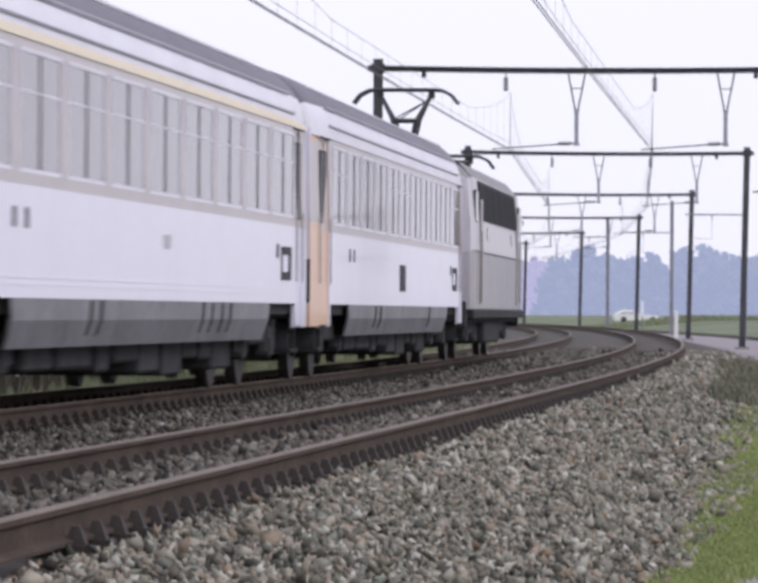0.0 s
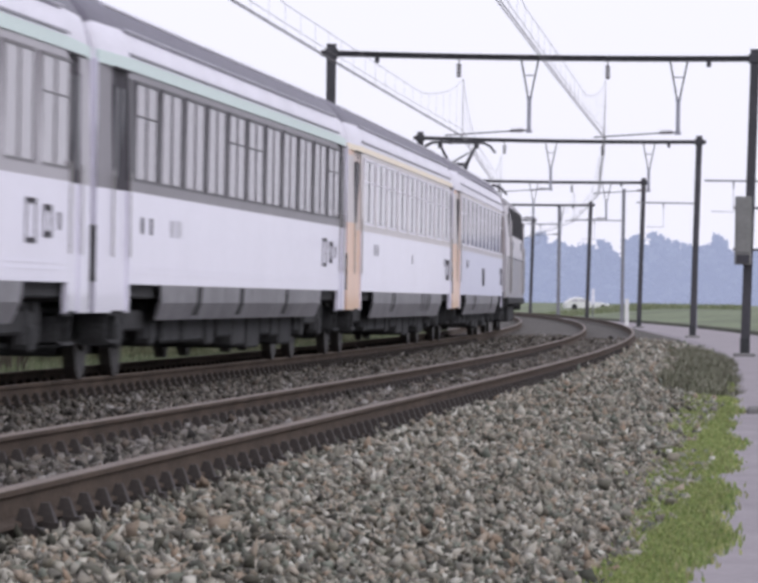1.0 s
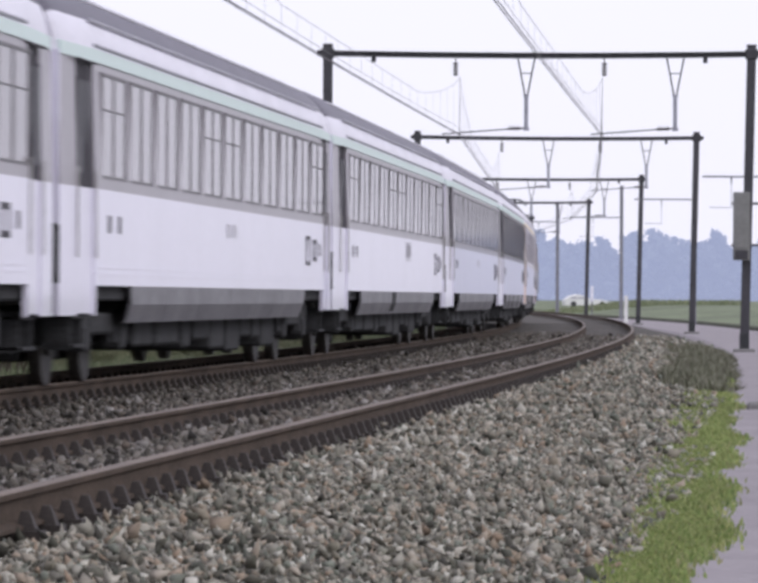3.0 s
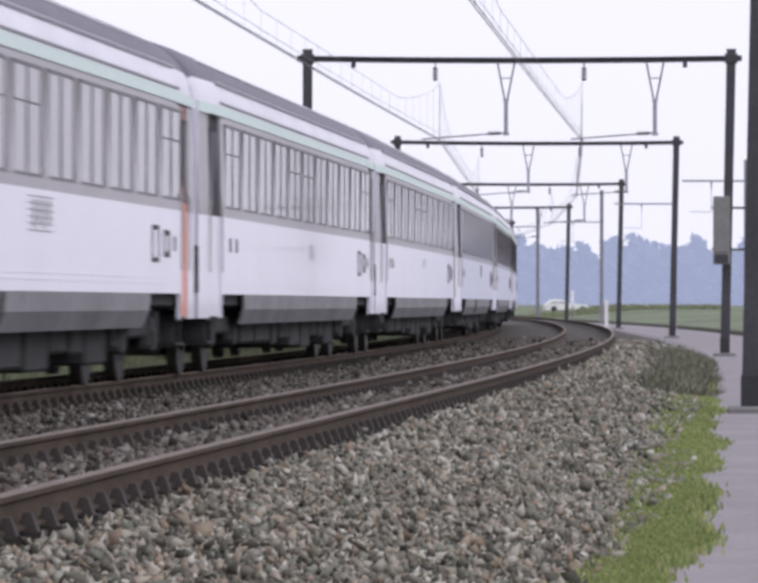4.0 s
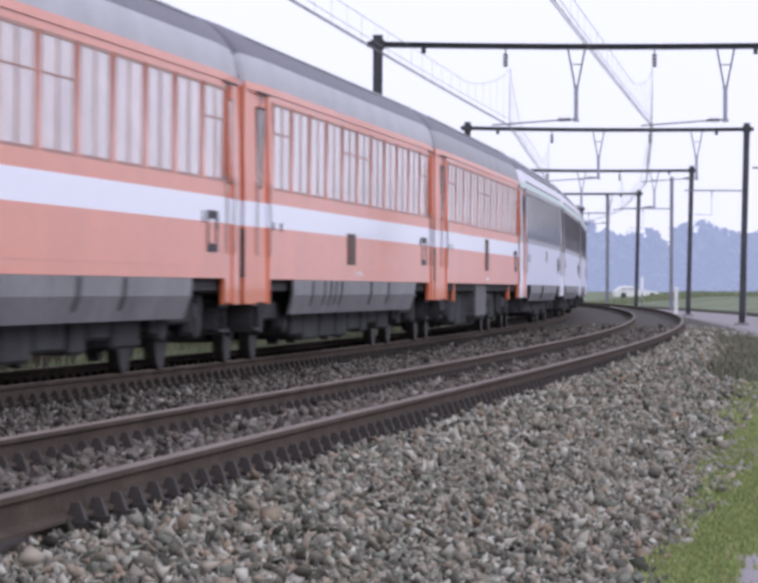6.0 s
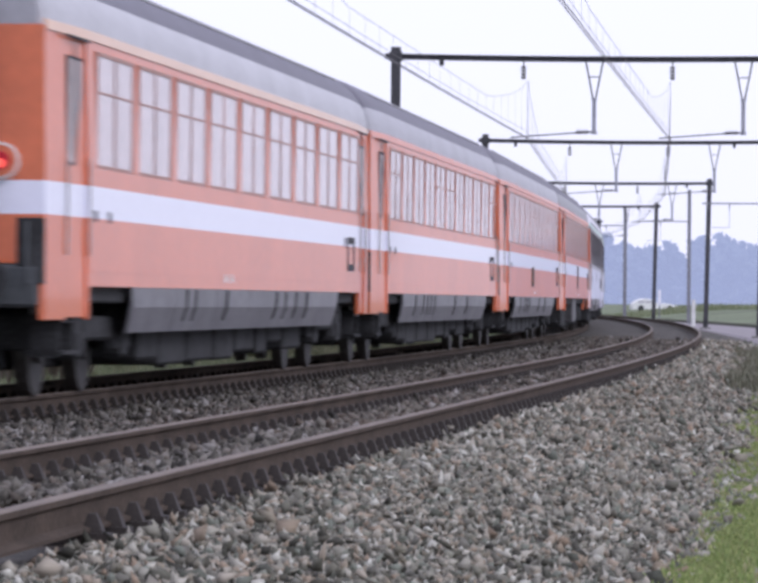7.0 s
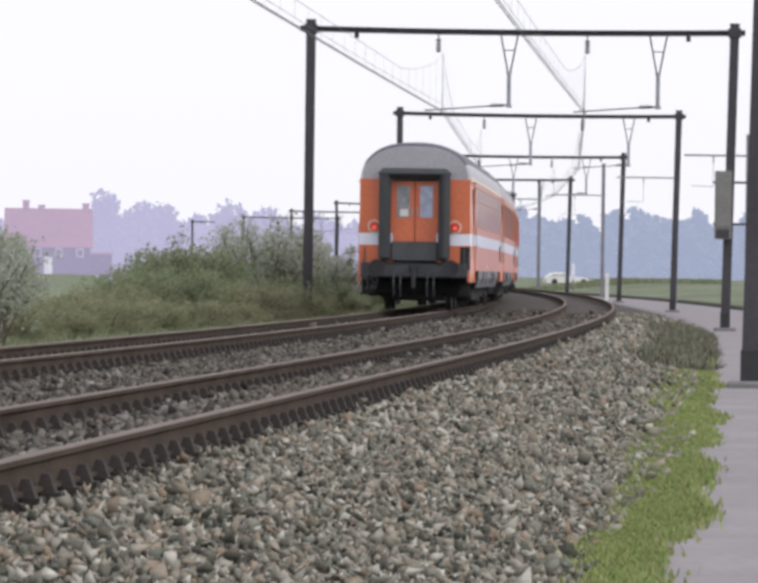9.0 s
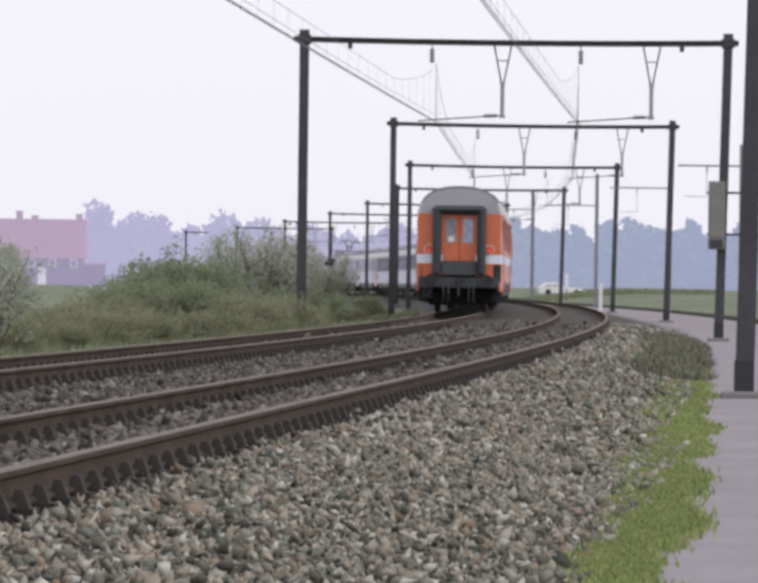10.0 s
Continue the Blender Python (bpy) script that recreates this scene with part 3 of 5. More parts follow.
def ring(x0, x1, y0, y1, z0, z1, g):
    """A closed rectangular frame with bars g wide."""
    v = [(x, y, z) for x in (x0, x1) for a in (0, g) for y, z in ((y0 + a, z0 + a), (y1 - a, z0 + a), (y1 - a, z1 - a), (y0 + a, z1 - a))]
    bm = bmesh.new()
    q = [bm.verts.new(p) for p in v]
    for k in range(4):
        n = (k + 1) % 4
        for a, b, d, e in ((k, n, 4 + n, 4 + k), (8 + k, 12 + k, 12 + n, 8 + n), (k, 8 + k, 8 + n, n), (4 + k, 4 + n, 12 + n, 12 + k)):
            bm.faces.new((q[a], q[b], q[d], q[e]))
    bmesh.ops.recalc_face_normals(bm, faces=bm.faces)
    return bm


def build_side(c, sx, kind, m_low, m_band, stripe, door_up, door_low, glass):
    """One side wall: lower panel, window band with real openings, and what stands in them."""
    v, f, idx = [], [], []
    rows = window_rows(kind)
    mats = [m_low, m_band, stripe or m_low, door_low, M_BAND_DARK]
    post = 4 if glass is M_GLASS_ROSE else 1
    far_end = door_low is M_PEACH  # the rear corner shares the door's colour
    d0, d1 = DOOR_Y - DOOR_W / 2, DOOR_Y + DOOR_W / 2
    edges = [(-HALF, -d1), (-d0, d0), (d1, HALF)]
    for y0, y1 in edges:
        n = 8 if y1 - y0 > 3 else 1
        cut = [-11.2, 11.2] if n > 1 else []
        ys = sorted({y0, y1, *[y for y in cut if y0 < y < y1]})
        for a, b in zip(ys[:-1], ys[1:]):
            low = SILL if n > 1 and abs(a) <= 11.2 and abs(b) <= 11.2 else 0.70
            if stripe:
                side_quads(v, f, idx, sx, a, b, low, 1.58, 0)
                side_quads(v, f, idx, sx, a, b, 1.58, 1.86, 2)
                side_quads(v, f, idx, sx, a, b, 1.86, W_LO, 1)
            else:
                e = far_end and b < -12
                side_quads(v, f, idx, sx, a, b, low, WAIST, 3 if e else 0)
                side_quads(v, f, idx, sx, a, b, WAIST, W_LO, 3 if e else 1)
            side_quads(v, f, idx, sx, a, b, W_HI, 3.15, 3 if far_end and b < -12 else 1)
    # posts between the windows
    cuts = [-d0]
    for y, w in rows:
        cuts += [y - w / 2, y + w / 2]
    cuts.append(d0)
    for i in range(0, len(cuts), 2):
        side_quads(v, f, idx, sx, cuts[i], cuts[i + 1], W_LO, W_HI, post)
    for y0, y1 in (edges[0], edges[2]):
        side_quads(v, f, idx, sx, y0, y1, W_LO, W_HI, 1)
    body = link_mesh("side_wall", v, f, None, c, indices=idx, materials=mats)
    sol = body.modifiers.new("thickness", "SOLIDIFY")
    sol.thickness, sol.offset = 0.05, -1
    for k, (y, w) in enumerate(rows):
        x = half_width(y, 2.4)
        g = 0.035
        xa, xb = sorted((sx * (x - 0.05), sx * (x + 0.004)))
        frame_m = M_BAND_DARK if glass is M_GLASS_ROSE else M_GASKET_WARM if stripe else M_ROOF_PALE if m_band is M_BAND_LIGHT else M_GASKET
        win = part("window", ring(xa, xb, y - w / 2, y + w / 2, W_LO, W_HI, g), frame_m, c, "framed window with a narrow top vent")
        mid = 0.016 if stripe else 0.026 if glass is M_CURTAIN else 0.03
        part("glazing_bar", box(xa, xb, y - mid, y + mid, W_LO + g, W_HI - g), M_GASKET if m_band is M_BAND_LIGHT else frame_m, win)
        if len(rows) == 9 or k in (0, 4, 5, 10):  # only some windows open at the top
            part("vent_bar", box(xa + 0.004, xb - 0.004, y - w / 2 + g, y + w / 2 - g, 2.68, 2.70), frame_m, win)
        xa, xb = sx * (x - 0.02), sx * (x - 0.005)
        part("pane", box(min(xa, xb), max(xa, xb), y - w / 2 + g, y + w / 2 - g, W_LO + g, W_HI - g), glass, win)
    for e in (-1, 1):
        y = e * DOOR_Y
        v, f, idx = [], [], []
        plain = far_end and e > 0  # only the rear door is peach
        waist = 1.58 if stripe else WAIST
        side_quads(v, f, idx, sx, y - DOOR_W / 2, y + DOOR_W / 2, 0.72, waist, 0, 0.018)
        if stripe:
            side_quads(v, f, idx, sx, y - DOOR_W / 2, y + DOOR_W / 2, 1.58, 1.86, 2, 0.018)
        side_quads(v, f, idx, sx, y - DOOR_W / 2, y + DOOR_W / 2, 1.86 if stripe else WAIST, 3.13, 1, 0.018)
        door = link_mesh("door", v, f, None, c, "entrance door set in the tapered end", indices=idx,
                         materials=[m_low if plain else door_low, m_band if plain else door_up, stripe or m_low])
        weld(door.data)
        sol = door.modifiers.new("thickness", "SOLIDIFY")
        sol.thickness, sol.offset = 0.04, -1
        x = half_width(y, 2.4)
        xa, xb = sx * (x - 0.03), sx * (x - 0.012)
        for q in (-0.21, 0.21):
            win = part("door_window", ring(min(xa, xb) - 0.004, max(xa, xb) + 0.004, y + q - 0.15, y + q + 0.15, 2.02, 2.95, 0.025), M_DARK, door, "narrow window of a folding door leaf")
            part("pane", box(min(xa, xb), max(xa, xb), y + q - 0.125, y + q + 0.125, 2.045, 2.925), M_CURTAIN_ROSE if stripe else M_DOORGLASS, win)
        part("leaf_joint", box(*sorted((sx * (x - 0.02), sx * (x - 0.012))), y - 0.012, y + 0.012, 0.76, 3.08), M_DARK, door, "dark joint between the door leaves")
        xa, xb = sx * (x + 0.002), sx * (x + 0.022)
        part("rain_strip", box(min(xa, xb), max(xa, xb), y - 0.55, y + 0.55, 3.10, 3.12), M_DARK, door, "dark rain strip over the door")
        for q in (-1, 1):
            x = sx * half_width(y + q * 0.46, 2)
            part("handrail", rod((x + sx * 0.015, y + q * 0.48, 1.25), (x + sx * 0.015, y + q * 0.48, 2.1), 0.010, 6), M_STEEL, door, "bright steel handrail")
        bm = bmesh.new()
        for k in range(2):
            xa, xb = sx * 1.0, sx * (1.34 - 0.02 * k)
            add_box(bm, min(xa, xb), max(xa, xb), y - 0.38, y + 0.38, 0.40 + 0.27 * k, 0.43 + 0.27 * k)
        for q in (-0.36, 0.36):
            xa, xb = sx * 1.05, sx * 1.30
            add_box(bm, min(xa, xb), max(xa, xb), y + q - 0.02, y + q + 0.02, 0.38, 0.74)
        part("steps", bm, M_UNDER, c, "dark folding steps")


def build_roof(c, m_side, m_top, m_line):
    """Roof shell: eaves, a pale shoulder and a darker crown, closed by rounded ends."""
    prof = []
    for k in range(25):
        a = math.pi * k / 24
        x, z = math.cos(a), math.sin(a)
        prof.append((1.385 * math.copysign(abs(x) ** 0.82, x), 3.15 + 0.90 * abs(z) ** 0.90))
    ys = [-HALF + 0.0, -HALF + 0.06, -HALF + 0.2, -11.2, 11.2, HALF - 0.2, HALF - 0.06, HALF]
    sc = [0.90, 0.965, 1, 1, 1, 1, 0.965, 0.90]
    v, f, idx = [], [], []
    n = len(prof)
    for y, k in zip(ys, sc):
        w = half_width(y, 3.15) / 1.38
        v += [(x * w * (1 - (1 - k) * 0.35), y, 3.15 + (z - 3.15) * k) for x, z in prof]
    for i in range(len(ys) - 1):
        for j in range(n - 1):
            f.append((i * n + j, i * n + j + 1, (i + 1) * n + j + 1, (i + 1) * n + j))
            e = min(j, n - 2 - j)
            idx.append(1 if e < 3 else 2)
    f += [tuple(range(n)), tuple(reversed(range((len(ys) - 1) * n, len(ys) * n)))]
    idx += [3, 3]
    roof = link_mesh("roof", v, f, None, c, indices=idx, materials=[m_line, m_side, m_top, M_ROOF_DULL if m_side is M_ROOF_LIGHT else m_side])
    roof.data.polygons.foreach_set("use_smooth", [True] * (len(f) - 2) + [False] * 2)
    for y in (-8.2, -3.0, 2.6, 8.0):
        bm = box(-0.28, 0.28, y - 0.35, y + 0.35, 3.98, 4.075, bevel=0.03)
        part("roof_vent", bm, m_top, roof)
    for sx in (-1, 1):
        top = 3.25 if m_line is M_GREEN else 3.21
        rows = [(y, half_width(y, 3.15) + 0.018) for y in (-HALF + 0.08, -11.2, 11.2, HALF - 0.08)]
        v = [(sx * (x - d), y, z) for y, x in rows for d, z in ((0.05, 3.125), (0.0, 3.125), (0.006, top), (0.05, top))]
        f = [(4 * r + k, 4 * r + (k + 1) % 4, 4 * r + 4 + (k + 1) % 4, 4 * r + 4 + k) for r in range(3) for k in range(4)] + [(3, 2, 1, 0), (12, 13, 14, 15)]
        link_mesh("eaves_line", v, f if sx > 0 else [tuple(reversed(q)) for q in f], m_line, roof)
        for x, z, m in ((1.385, 3.29, M_GUTTER), (1.325, 3.53, M_GUTTER), (1.07, 3.80, m_side)):
            if m is m_side or m_side is M_ROOF_PALE:
                part("roof_seam", rod((sx * x, -11.2, z), (sx * x, 11.2, z), 0.018, 5), m, roof)


def bogie(c, y0):
    b = part("bogie", box(-1.18, -1.06, y0 - 1.75, y0 + 1.75, 0.50, 0.72, bevel=0.03), M_UNDER, c, "black bogie with coil springs")
    part("bogie_side", box(1.06, 1.18, y0 - 1.75, y0 + 1.75, 0.50, 0.72, bevel=0.03), M_UNDER, b)
    part("bolster", box(-1.06, 1.06, y0 - 0.22, y0 + 0.22, 0.52, 0.86, bevel=0.02), M_UNDER, b)
    part("brake_gear", box(-0.62, 0.62, y0 - 1.7, y0 + 1.7, 0.24, 0.60, bevel=0.03), M_UNDER, b)
    for dy in (-1.82, 1.82):
        part("end_beam", box(-1.18, 1.18, y0 + dy - 0.08, y0 + dy + 0.08, 0.42, 0.74, bevel=0.02), M_UNDER, b)
    for dy in (-1.28, 1.28):
        bm = rod((-0.8, y0 + dy, 0.46), (0.8, y0 + dy, 0.46), 0.08, 10)
        for sx in (-1, 1):
            add_rod(bm, (sx * 0.69, y0 + dy, 0.46), (sx * 0.82, y0 + dy, 0.46), 0.452, 24)
            add_rod(bm, (sx * 0.82, y0 + dy, 0.46), (sx * 0.86, y0 + dy, 0.46), 0.16, 12)
        part("wheelset", bm, M_WHEEL, b, "steel wheelset with dark discs")
        for sx in (-1, 1):
            xa, xb = sx * 1.0, sx * 1.22
            bm = box(min(xa, xb), max(xa, xb), y0 + dy - 0.17, y0 + dy + 0.17, 0.34, 0.60, bevel=0.03)
            for q in (-0.32, 0.32):
                add_rod(bm, (sx * 1.11, y0 + dy + q, 0.42), (sx * 1.11, y0 + dy + q, 0.80), 0.10, 8)
            part("axlebox", bm, M_UNDER, b)


def underframe(c, kind, skirt, slots):
    part("underframe", box(-1.32, 1.32, -HALF + 0.1, HALF - 0.1, 0.84, 1.03, bevel=0.02), M_UNDER, c)
    rnd = random.Random(5 if kind.startswith("white") else 9)
    y = -6.6
    while y < 6.2:
        w = rnd.uniform(0.7, 2.0)
        z = rnd.uniform(0.22, 0.40)
        part("equipment_case", box(-1.15, 1.15, y, y + w, z, 0.84, bevel=0.03), M_UNDER, c)
        y += w + rnd.uniform(0.06, 0.35)
    if skirt:
        for sx in (-1, 1):
            marks = [-8.7, -5.8, -2.9, 0.0, 2.9, 5.8, 8.7]
            low = 0.615 if kind == "white" else 0.565
            for a, b in zip(marks[:-1], marks[1:]):
                pr = [(1.405, SILL), (1.40, 0.80), (1.33, low), (1.30, low), (1.37, 0.82), (1.375, SILL)]
                v = [(sx * x, yy + (0.16 * (SILL - z) / 0.4 * (1 if k == 0 and a < -7 else -1 if k and b > 7 else 0)), z)
                     for k, yy in enumerate((a + 0.008, b - 0.008)) for x, z in pr]
                f = [(j, (j + 1) % 6, 6 + (j + 1) % 6, 6 + j) for j in range(6)] + [tuple(range(6)), tuple(range(11, 5, -1))]
                link_mesh("skirt_panel", v, f, M_SKIRT, c, "grimy grey skirt panel")
            for y, w in slots:
                # the slot follows the skirt inwards and leans a little
                pr = [(1.412, SILL - 0.01), (1.408, 0.80), (1.362, 0.66), (1.31, 0.66), (1.33, SILL - 0.01)]
                bm = bmesh.new()
                ends = [[bm.verts.new((sx * x, y + q * w / 2 - 0.25 * (SILL - z), z)) for x, z in pr] for q in (-1, 1)]
                for k in range(5):
                    bm.faces.new((ends[0][k], ends[0][(k + 1) % 5], ends[1][(k + 1) % 5], ends[1][k]))
                bm.faces.new(ends[0]), bm.faces.new(list(reversed(ends[1])))
                bmesh.ops.recalc_face_normals(bm, faces=bm.faces)
                part("skirt_slot", bm, M_UNDER, c, "dark slot in the skirt")
    else:
        part("battery_case", box(-1.34, 1.34, -2.3, 0.9, 0.36, 0.98, bevel=0.03), M_CASE, c, "grey battery case")
        for sx in (-1, 1):
            for y in (-8.3, 9.0):  # damper brackets before the bogies
                xa, xb = sx * 1.26, sx * 1.34
                part("bracket", box(min(xa, xb), max(xa, xb), y - 0.09, y + 0.09, 0.66, 1.0, bevel=0.02), M_ORANGE, c, "grimy orange bracket")
        part("air_tank", rod((1.05, 1.6, 0.7), (1.05, 4.2, 0.7), 0.2, 12), M_UNDER, c)
    for y in (-9.2, 9.2):
        bogie(c, y)


def coach_end(c, e, m_body, stripe, lit):
    """End wall with its gangway, doors, lamps, buffers and coupling. e: -1 the rear, 1 the front."""
    y = e * HALF
    depth = 0.36 if lit else 0.115  # coupled gangways meet half-way
    yo = lambda d: (min(y, y + e * d), max(y, y + e * d))
    for sx in (-1, 1):
        zs = [(1.17, 1.58, m_body), (1.58, 1.86, stripe or m_body), (1.86, 3.16, m_body)]
        for z0, z1, m in zs:
            xa, xb = sx * 0.52, sx * (half_width(y, 2.0) - 0.012)
            part("end_panel", box(min(xa, xb), max(xa, xb), *sorted((y - e * 0.06, y + e * 0.002)), z0, z1), m, c)
        ya, yb = yo(depth)
        bm = bmesh.new()
        xa, xb = sx * 0.57, sx * 0.85
        add_box(bm, min(xa, xb), max(xa, xb), ya, yb, 1.17, 3.40, bevel=0.11)
        part("gangway_tube", bm, M_BELLOWS, c, "dark rubber gangway tube")
        part("lamp_ring", rod((sx * 0.965, y, 2.02), (sx * 0.965, y + e * 0.05, 2.02), 0.155, 24), M_CHALK if lit else m_body, c, "pale lamp ring")
        part("lamp_surround", rod((sx * 0.965, y, 2.02), (sx * 0.965, y + e * 0.058, 2.02), 0.135, 24), m_body, c)
        part("tail_lamp", rod((sx * 0.965, y + e * 0.02, 2.02), (sx * 0.965, y + e * 0.075, 2.02), 0.09, 20, 0.075), M_LAMP if lit else M_LENS, c,
             "lit red tail lamp" if lit else "dark red tail lamp")
        if lit:
            part("bulb", rod((sx * 0.965, y + e * 0.07, 2.0), (sx * 0.965, y + e * 0.085, 2.0), 0.04, 12), M_BULB, c, "bright bulb behind red glass")
        bm = rod((sx * 0.88, y - e * 0.1, 1.03), (sx * 0.88, y + e * 0.36, 1.03), 0.09, 12)
        add_rod(bm, (sx * 0.88, y + e * 0.36, 1.03), (sx * 0.88, y + e * 0.42, 1.03), 0.20, 20)
        part("buffer", bm, M_UNDER, c, "round black buffer")
        for k in range(2):
            x = sx * (0.32 + 0.16 * k)
            pts = [Vector((x, y + e * (0.05 + 0.16 * math.sin(math.pi * q / 8)), 0.95 - 0.075 * q)) for q in range(9)]
            part("brake_hose", bent_tube(bmesh.new(), pts, 0.022), M_PLATE, c, "dark looped brake hose")
        bm = bmesh.new()
        add_rod(bm, (sx * 1.19, y + e * 0.05, 1.0), (sx * 1.19, y + e * 0.05, 1.52), 0.018, 6)
        part("corner_handrail", bm, M_PLATE, c)
        if sx > 0:
            # flat dark plate on the wall stands for a shaded step recess
            part("recess_shade_plate", box(1.10, half_width(y, 1.4) + 0.004, *yo(0.02), 1.0, 1.55, bevel=0.006), M_UNDER, c, "dark plate for the shade of a step recess")
    ya, yb = yo(depth)
    part("gangway_top", box(-0.88, 0.88, ya, yb, 3.16, 3.42, bevel=0.12), M_BELLOWS, c, "dark rubber gangway tube")
    part("gangway_plate", box(-0.56, 0.56, *yo(0.13), 1.20, 1.66, bevel=0.02), M_PLATE, c, "grey folded footplate")
    part("end_recess", box(-0.58, 0.58, *sorted((y - e * 0.08, y - e * 0.03)), 1.17, 3.2), M_RUBBER, c)
    for sx in (-1, 1):
        xa, xb = sx * 0.008, sx * 0.53
        d = part("end_door", box(min(xa, xb), max(xa, xb), *sorted((y - e * 0.03, y + e * 0.0)), 1.66, 3.12, bevel=0.01), m_body, c, "gangway door leaf")
        xa, xb = sx * 0.12, sx * 0.43
        part("end_door_window", box(min(xa, xb), max(xa, xb), *yo(0.008), 2.24, 3.0, bevel=0.003), M_ENDGLASS if sx < 0 else M_SKYGLASS, d, "glazed upper panel")
        part("door_pull", rod((sx * 0.06, y + e * 0.03, 2.28), (sx * 0.06, y + e * 0.03, 2.5), 0.014, 6), M_STEEL, d, "bright steel pull")
    if lit:
        for x in (-1.12, -1.0, -0.9):  # jumper cables under the corner
            pts = [(x + 0.03 * math.sin(q * 1.1 + x * 9), y + e * (0.06 + 0.02 * q % 0.05), 0.86 - 0.05 * q) for q in range(8)]
            part("jumper_cable", bent_tube(bmesh.new(), pts, 0.013), M_CASE, c, "grey hanging jumper cable")
        part("notice", box(-0.36, -0.16, *yo(0.011), 2.27, 2.44), M_CHALK, c, "white notice in the door window")
    part("headstock", box(-1.29, 1.29, *sorted((y - e * 0.25, y + e * 0.03)), 0.80, 1.16, bevel=0.03), M_PLATE, c, "dark grey headstock")
    bm = box(-0.1, 0.1, *yo(0.3), 0.95, 1.1, bevel=0.02)
    add_rod(bm, (0, y + e * 0.28, 0.98), (0, y + e * 0.33, 0.55), 0.05, 8)
    part("coupling", bm, M_UNDER, c, "hook and screw coupling")


def lettering(c, m, kind, panel, grid, faint):
    """Small markings on the lower panel: card frames by the front door, plain bars, and dark panels."""
    for sx in (1, -1):
        x = half_width(0, 1.4)
        lay = lambda d: sorted((sx * (x - 0.01), sx * (x + d)))
        if kind == "white":
            part("card_frame", ring(*lay(0.008), 8.75, 9.3, 1.32, 1.72, 0.05), m, c, "dark outlined card frame")
            part("card_frame", ring(*lay(0.008), 9.75, 10.2, 1.38, 1.68, 0.06), m, c, "dark outlined card frame")
            spots = [(-10.3, 1.50, 0.18, 0.17), (-9.6, 1.50, 0.18, 0.17), (10.65, 1.46, 0.14, 0.16)]
        elif kind.startswith("white"):
            part("card_frame", ring(*lay(0.008), 9.75, 10.75, 1.26, 1.66, 0.1), m, c, "dark outlined card frame")
            spots = [(9.4, 1.52, 0.2, 0.16), (-8.6, 1.56, 0.16, 0.17), (-8.0, 1.56, 0.16, 0.17), (10.62, 1.36, 0.28, 0.26)]
        else:
            part("card_frame", ring(*lay(0.008), 9.75, 10.55, 1.26, 1.70, 0.09), m, c, "dark outlined card frame")
            spots = [(9.45, 1.56, 0.12, 0.13), (-10.9, 1.55, 0.16, 0.10), (-10.1, 1.55, 0.16, 0.10), (10.5, 1.5, 0.2, 0.2)]
        for y0, z0, w, h in spots:
            part("side_marking", box(*lay(0.006), y0 - w / 2, y0 + w / 2, z0, z0 + h), m, c, "dark panel with plain bars")
        if panel:
            part("side_grille", box(*lay(0.012), *panel, bevel=0.005), m if kind.startswith("white") else M_GRILLE, c, "dark louvred panel")
        if grid is not None:  # a faint outlined table of plain bars
            bm = bmesh.new()
            for r in range(6):
                add_box(bm, *lay(0.005), grid, grid + 1.5, 1.53 + r * 0.062, 1.545 + r * 0.062)
            for k in range(4):
                add_box(bm, *lay(0.006), grid + 0.3 + k * 0.3, grid + 0.42 + k * 0.3, 1.56 + 0.05 * (k % 2), 1.82)
            tagged(part("number_bar", bm, M_MARK, c), "grey outlined table of plain bars", kind="stuff")
        if faint:
            bm = bmesh.new()
            for y0, z0, w, h in faint:
                add_box(bm, *lay(0.005), y0 - w / 2, y0 + w / 2, z0, z0 + h)
            part("number_bar", bm, M_CHALK if kind.startswith("orange") else M_FAINT, c, "faint bars of lettering")


def coach(label, kind, m_low, m_band, stripe, line, door_up, door_low, glass, skirt=True, lit=False, m_roof=None, slots=(), panel=None, grid=None, faint=()):
    TAPER[0] = 0.075
    c = thing("coach", label, "railway coach", "coaches of the train")
    part("interior_wall", box(-0.03, 0.03, -HALF + 0.2, HALF - 0.2, 1.0, 3.3), M_INSIDE, c)
    part("floor_pan", box(-1.3, 1.3, -HALF + 0.15, HALF - 0.15, 1.03, 1.10), M_UNDER, c)
    for sx in (1, -1):
        build_side(c, sx, kind, m_low, m_band, stripe, door_up, door_low, glass)
    build_roof(c, m_roof[0], m_roof[1], line)
    underframe(c, kind, skirt, slots)
    for e in (-1, 1):
        coach_end(c, e, m_low, stripe, lit and e < 0)
    lettering(c, M_DARK, kind, panel, grid, faint)
    for sx in (1, -1):
        for z in (1.16, 1.10) if kind.startswith("white") else (1.12,):
            xa, xb = sx * 1.40, sx * 1.415
            part("body_rib", box(min(xa, xb), max(xa, xb), -11.1, 11.1, z - 0.008, z + 0.008), m_low, c)
    return c


PALE = (M_ROOF_PALE, M_ROOF)
DULL = (M_ROOF_DULL, M_ROOF)
LIGHT = (M_ROOF_LIGHT, M_ROOF)
PAIR = ((-0.3, 1.58, 0.35, 0.16), (0.3, 1.58, 0.35, 0.16))
SQUARE = ((0.6, 1.50, 0.7, 0.22),)


def white(label, **k):
    return coach(label, "white", M_WHITE, M_GREY, None, M_GREEN, M_DARK, M_WHITE, M_CURTAIN, m_roof=PALE, **k)


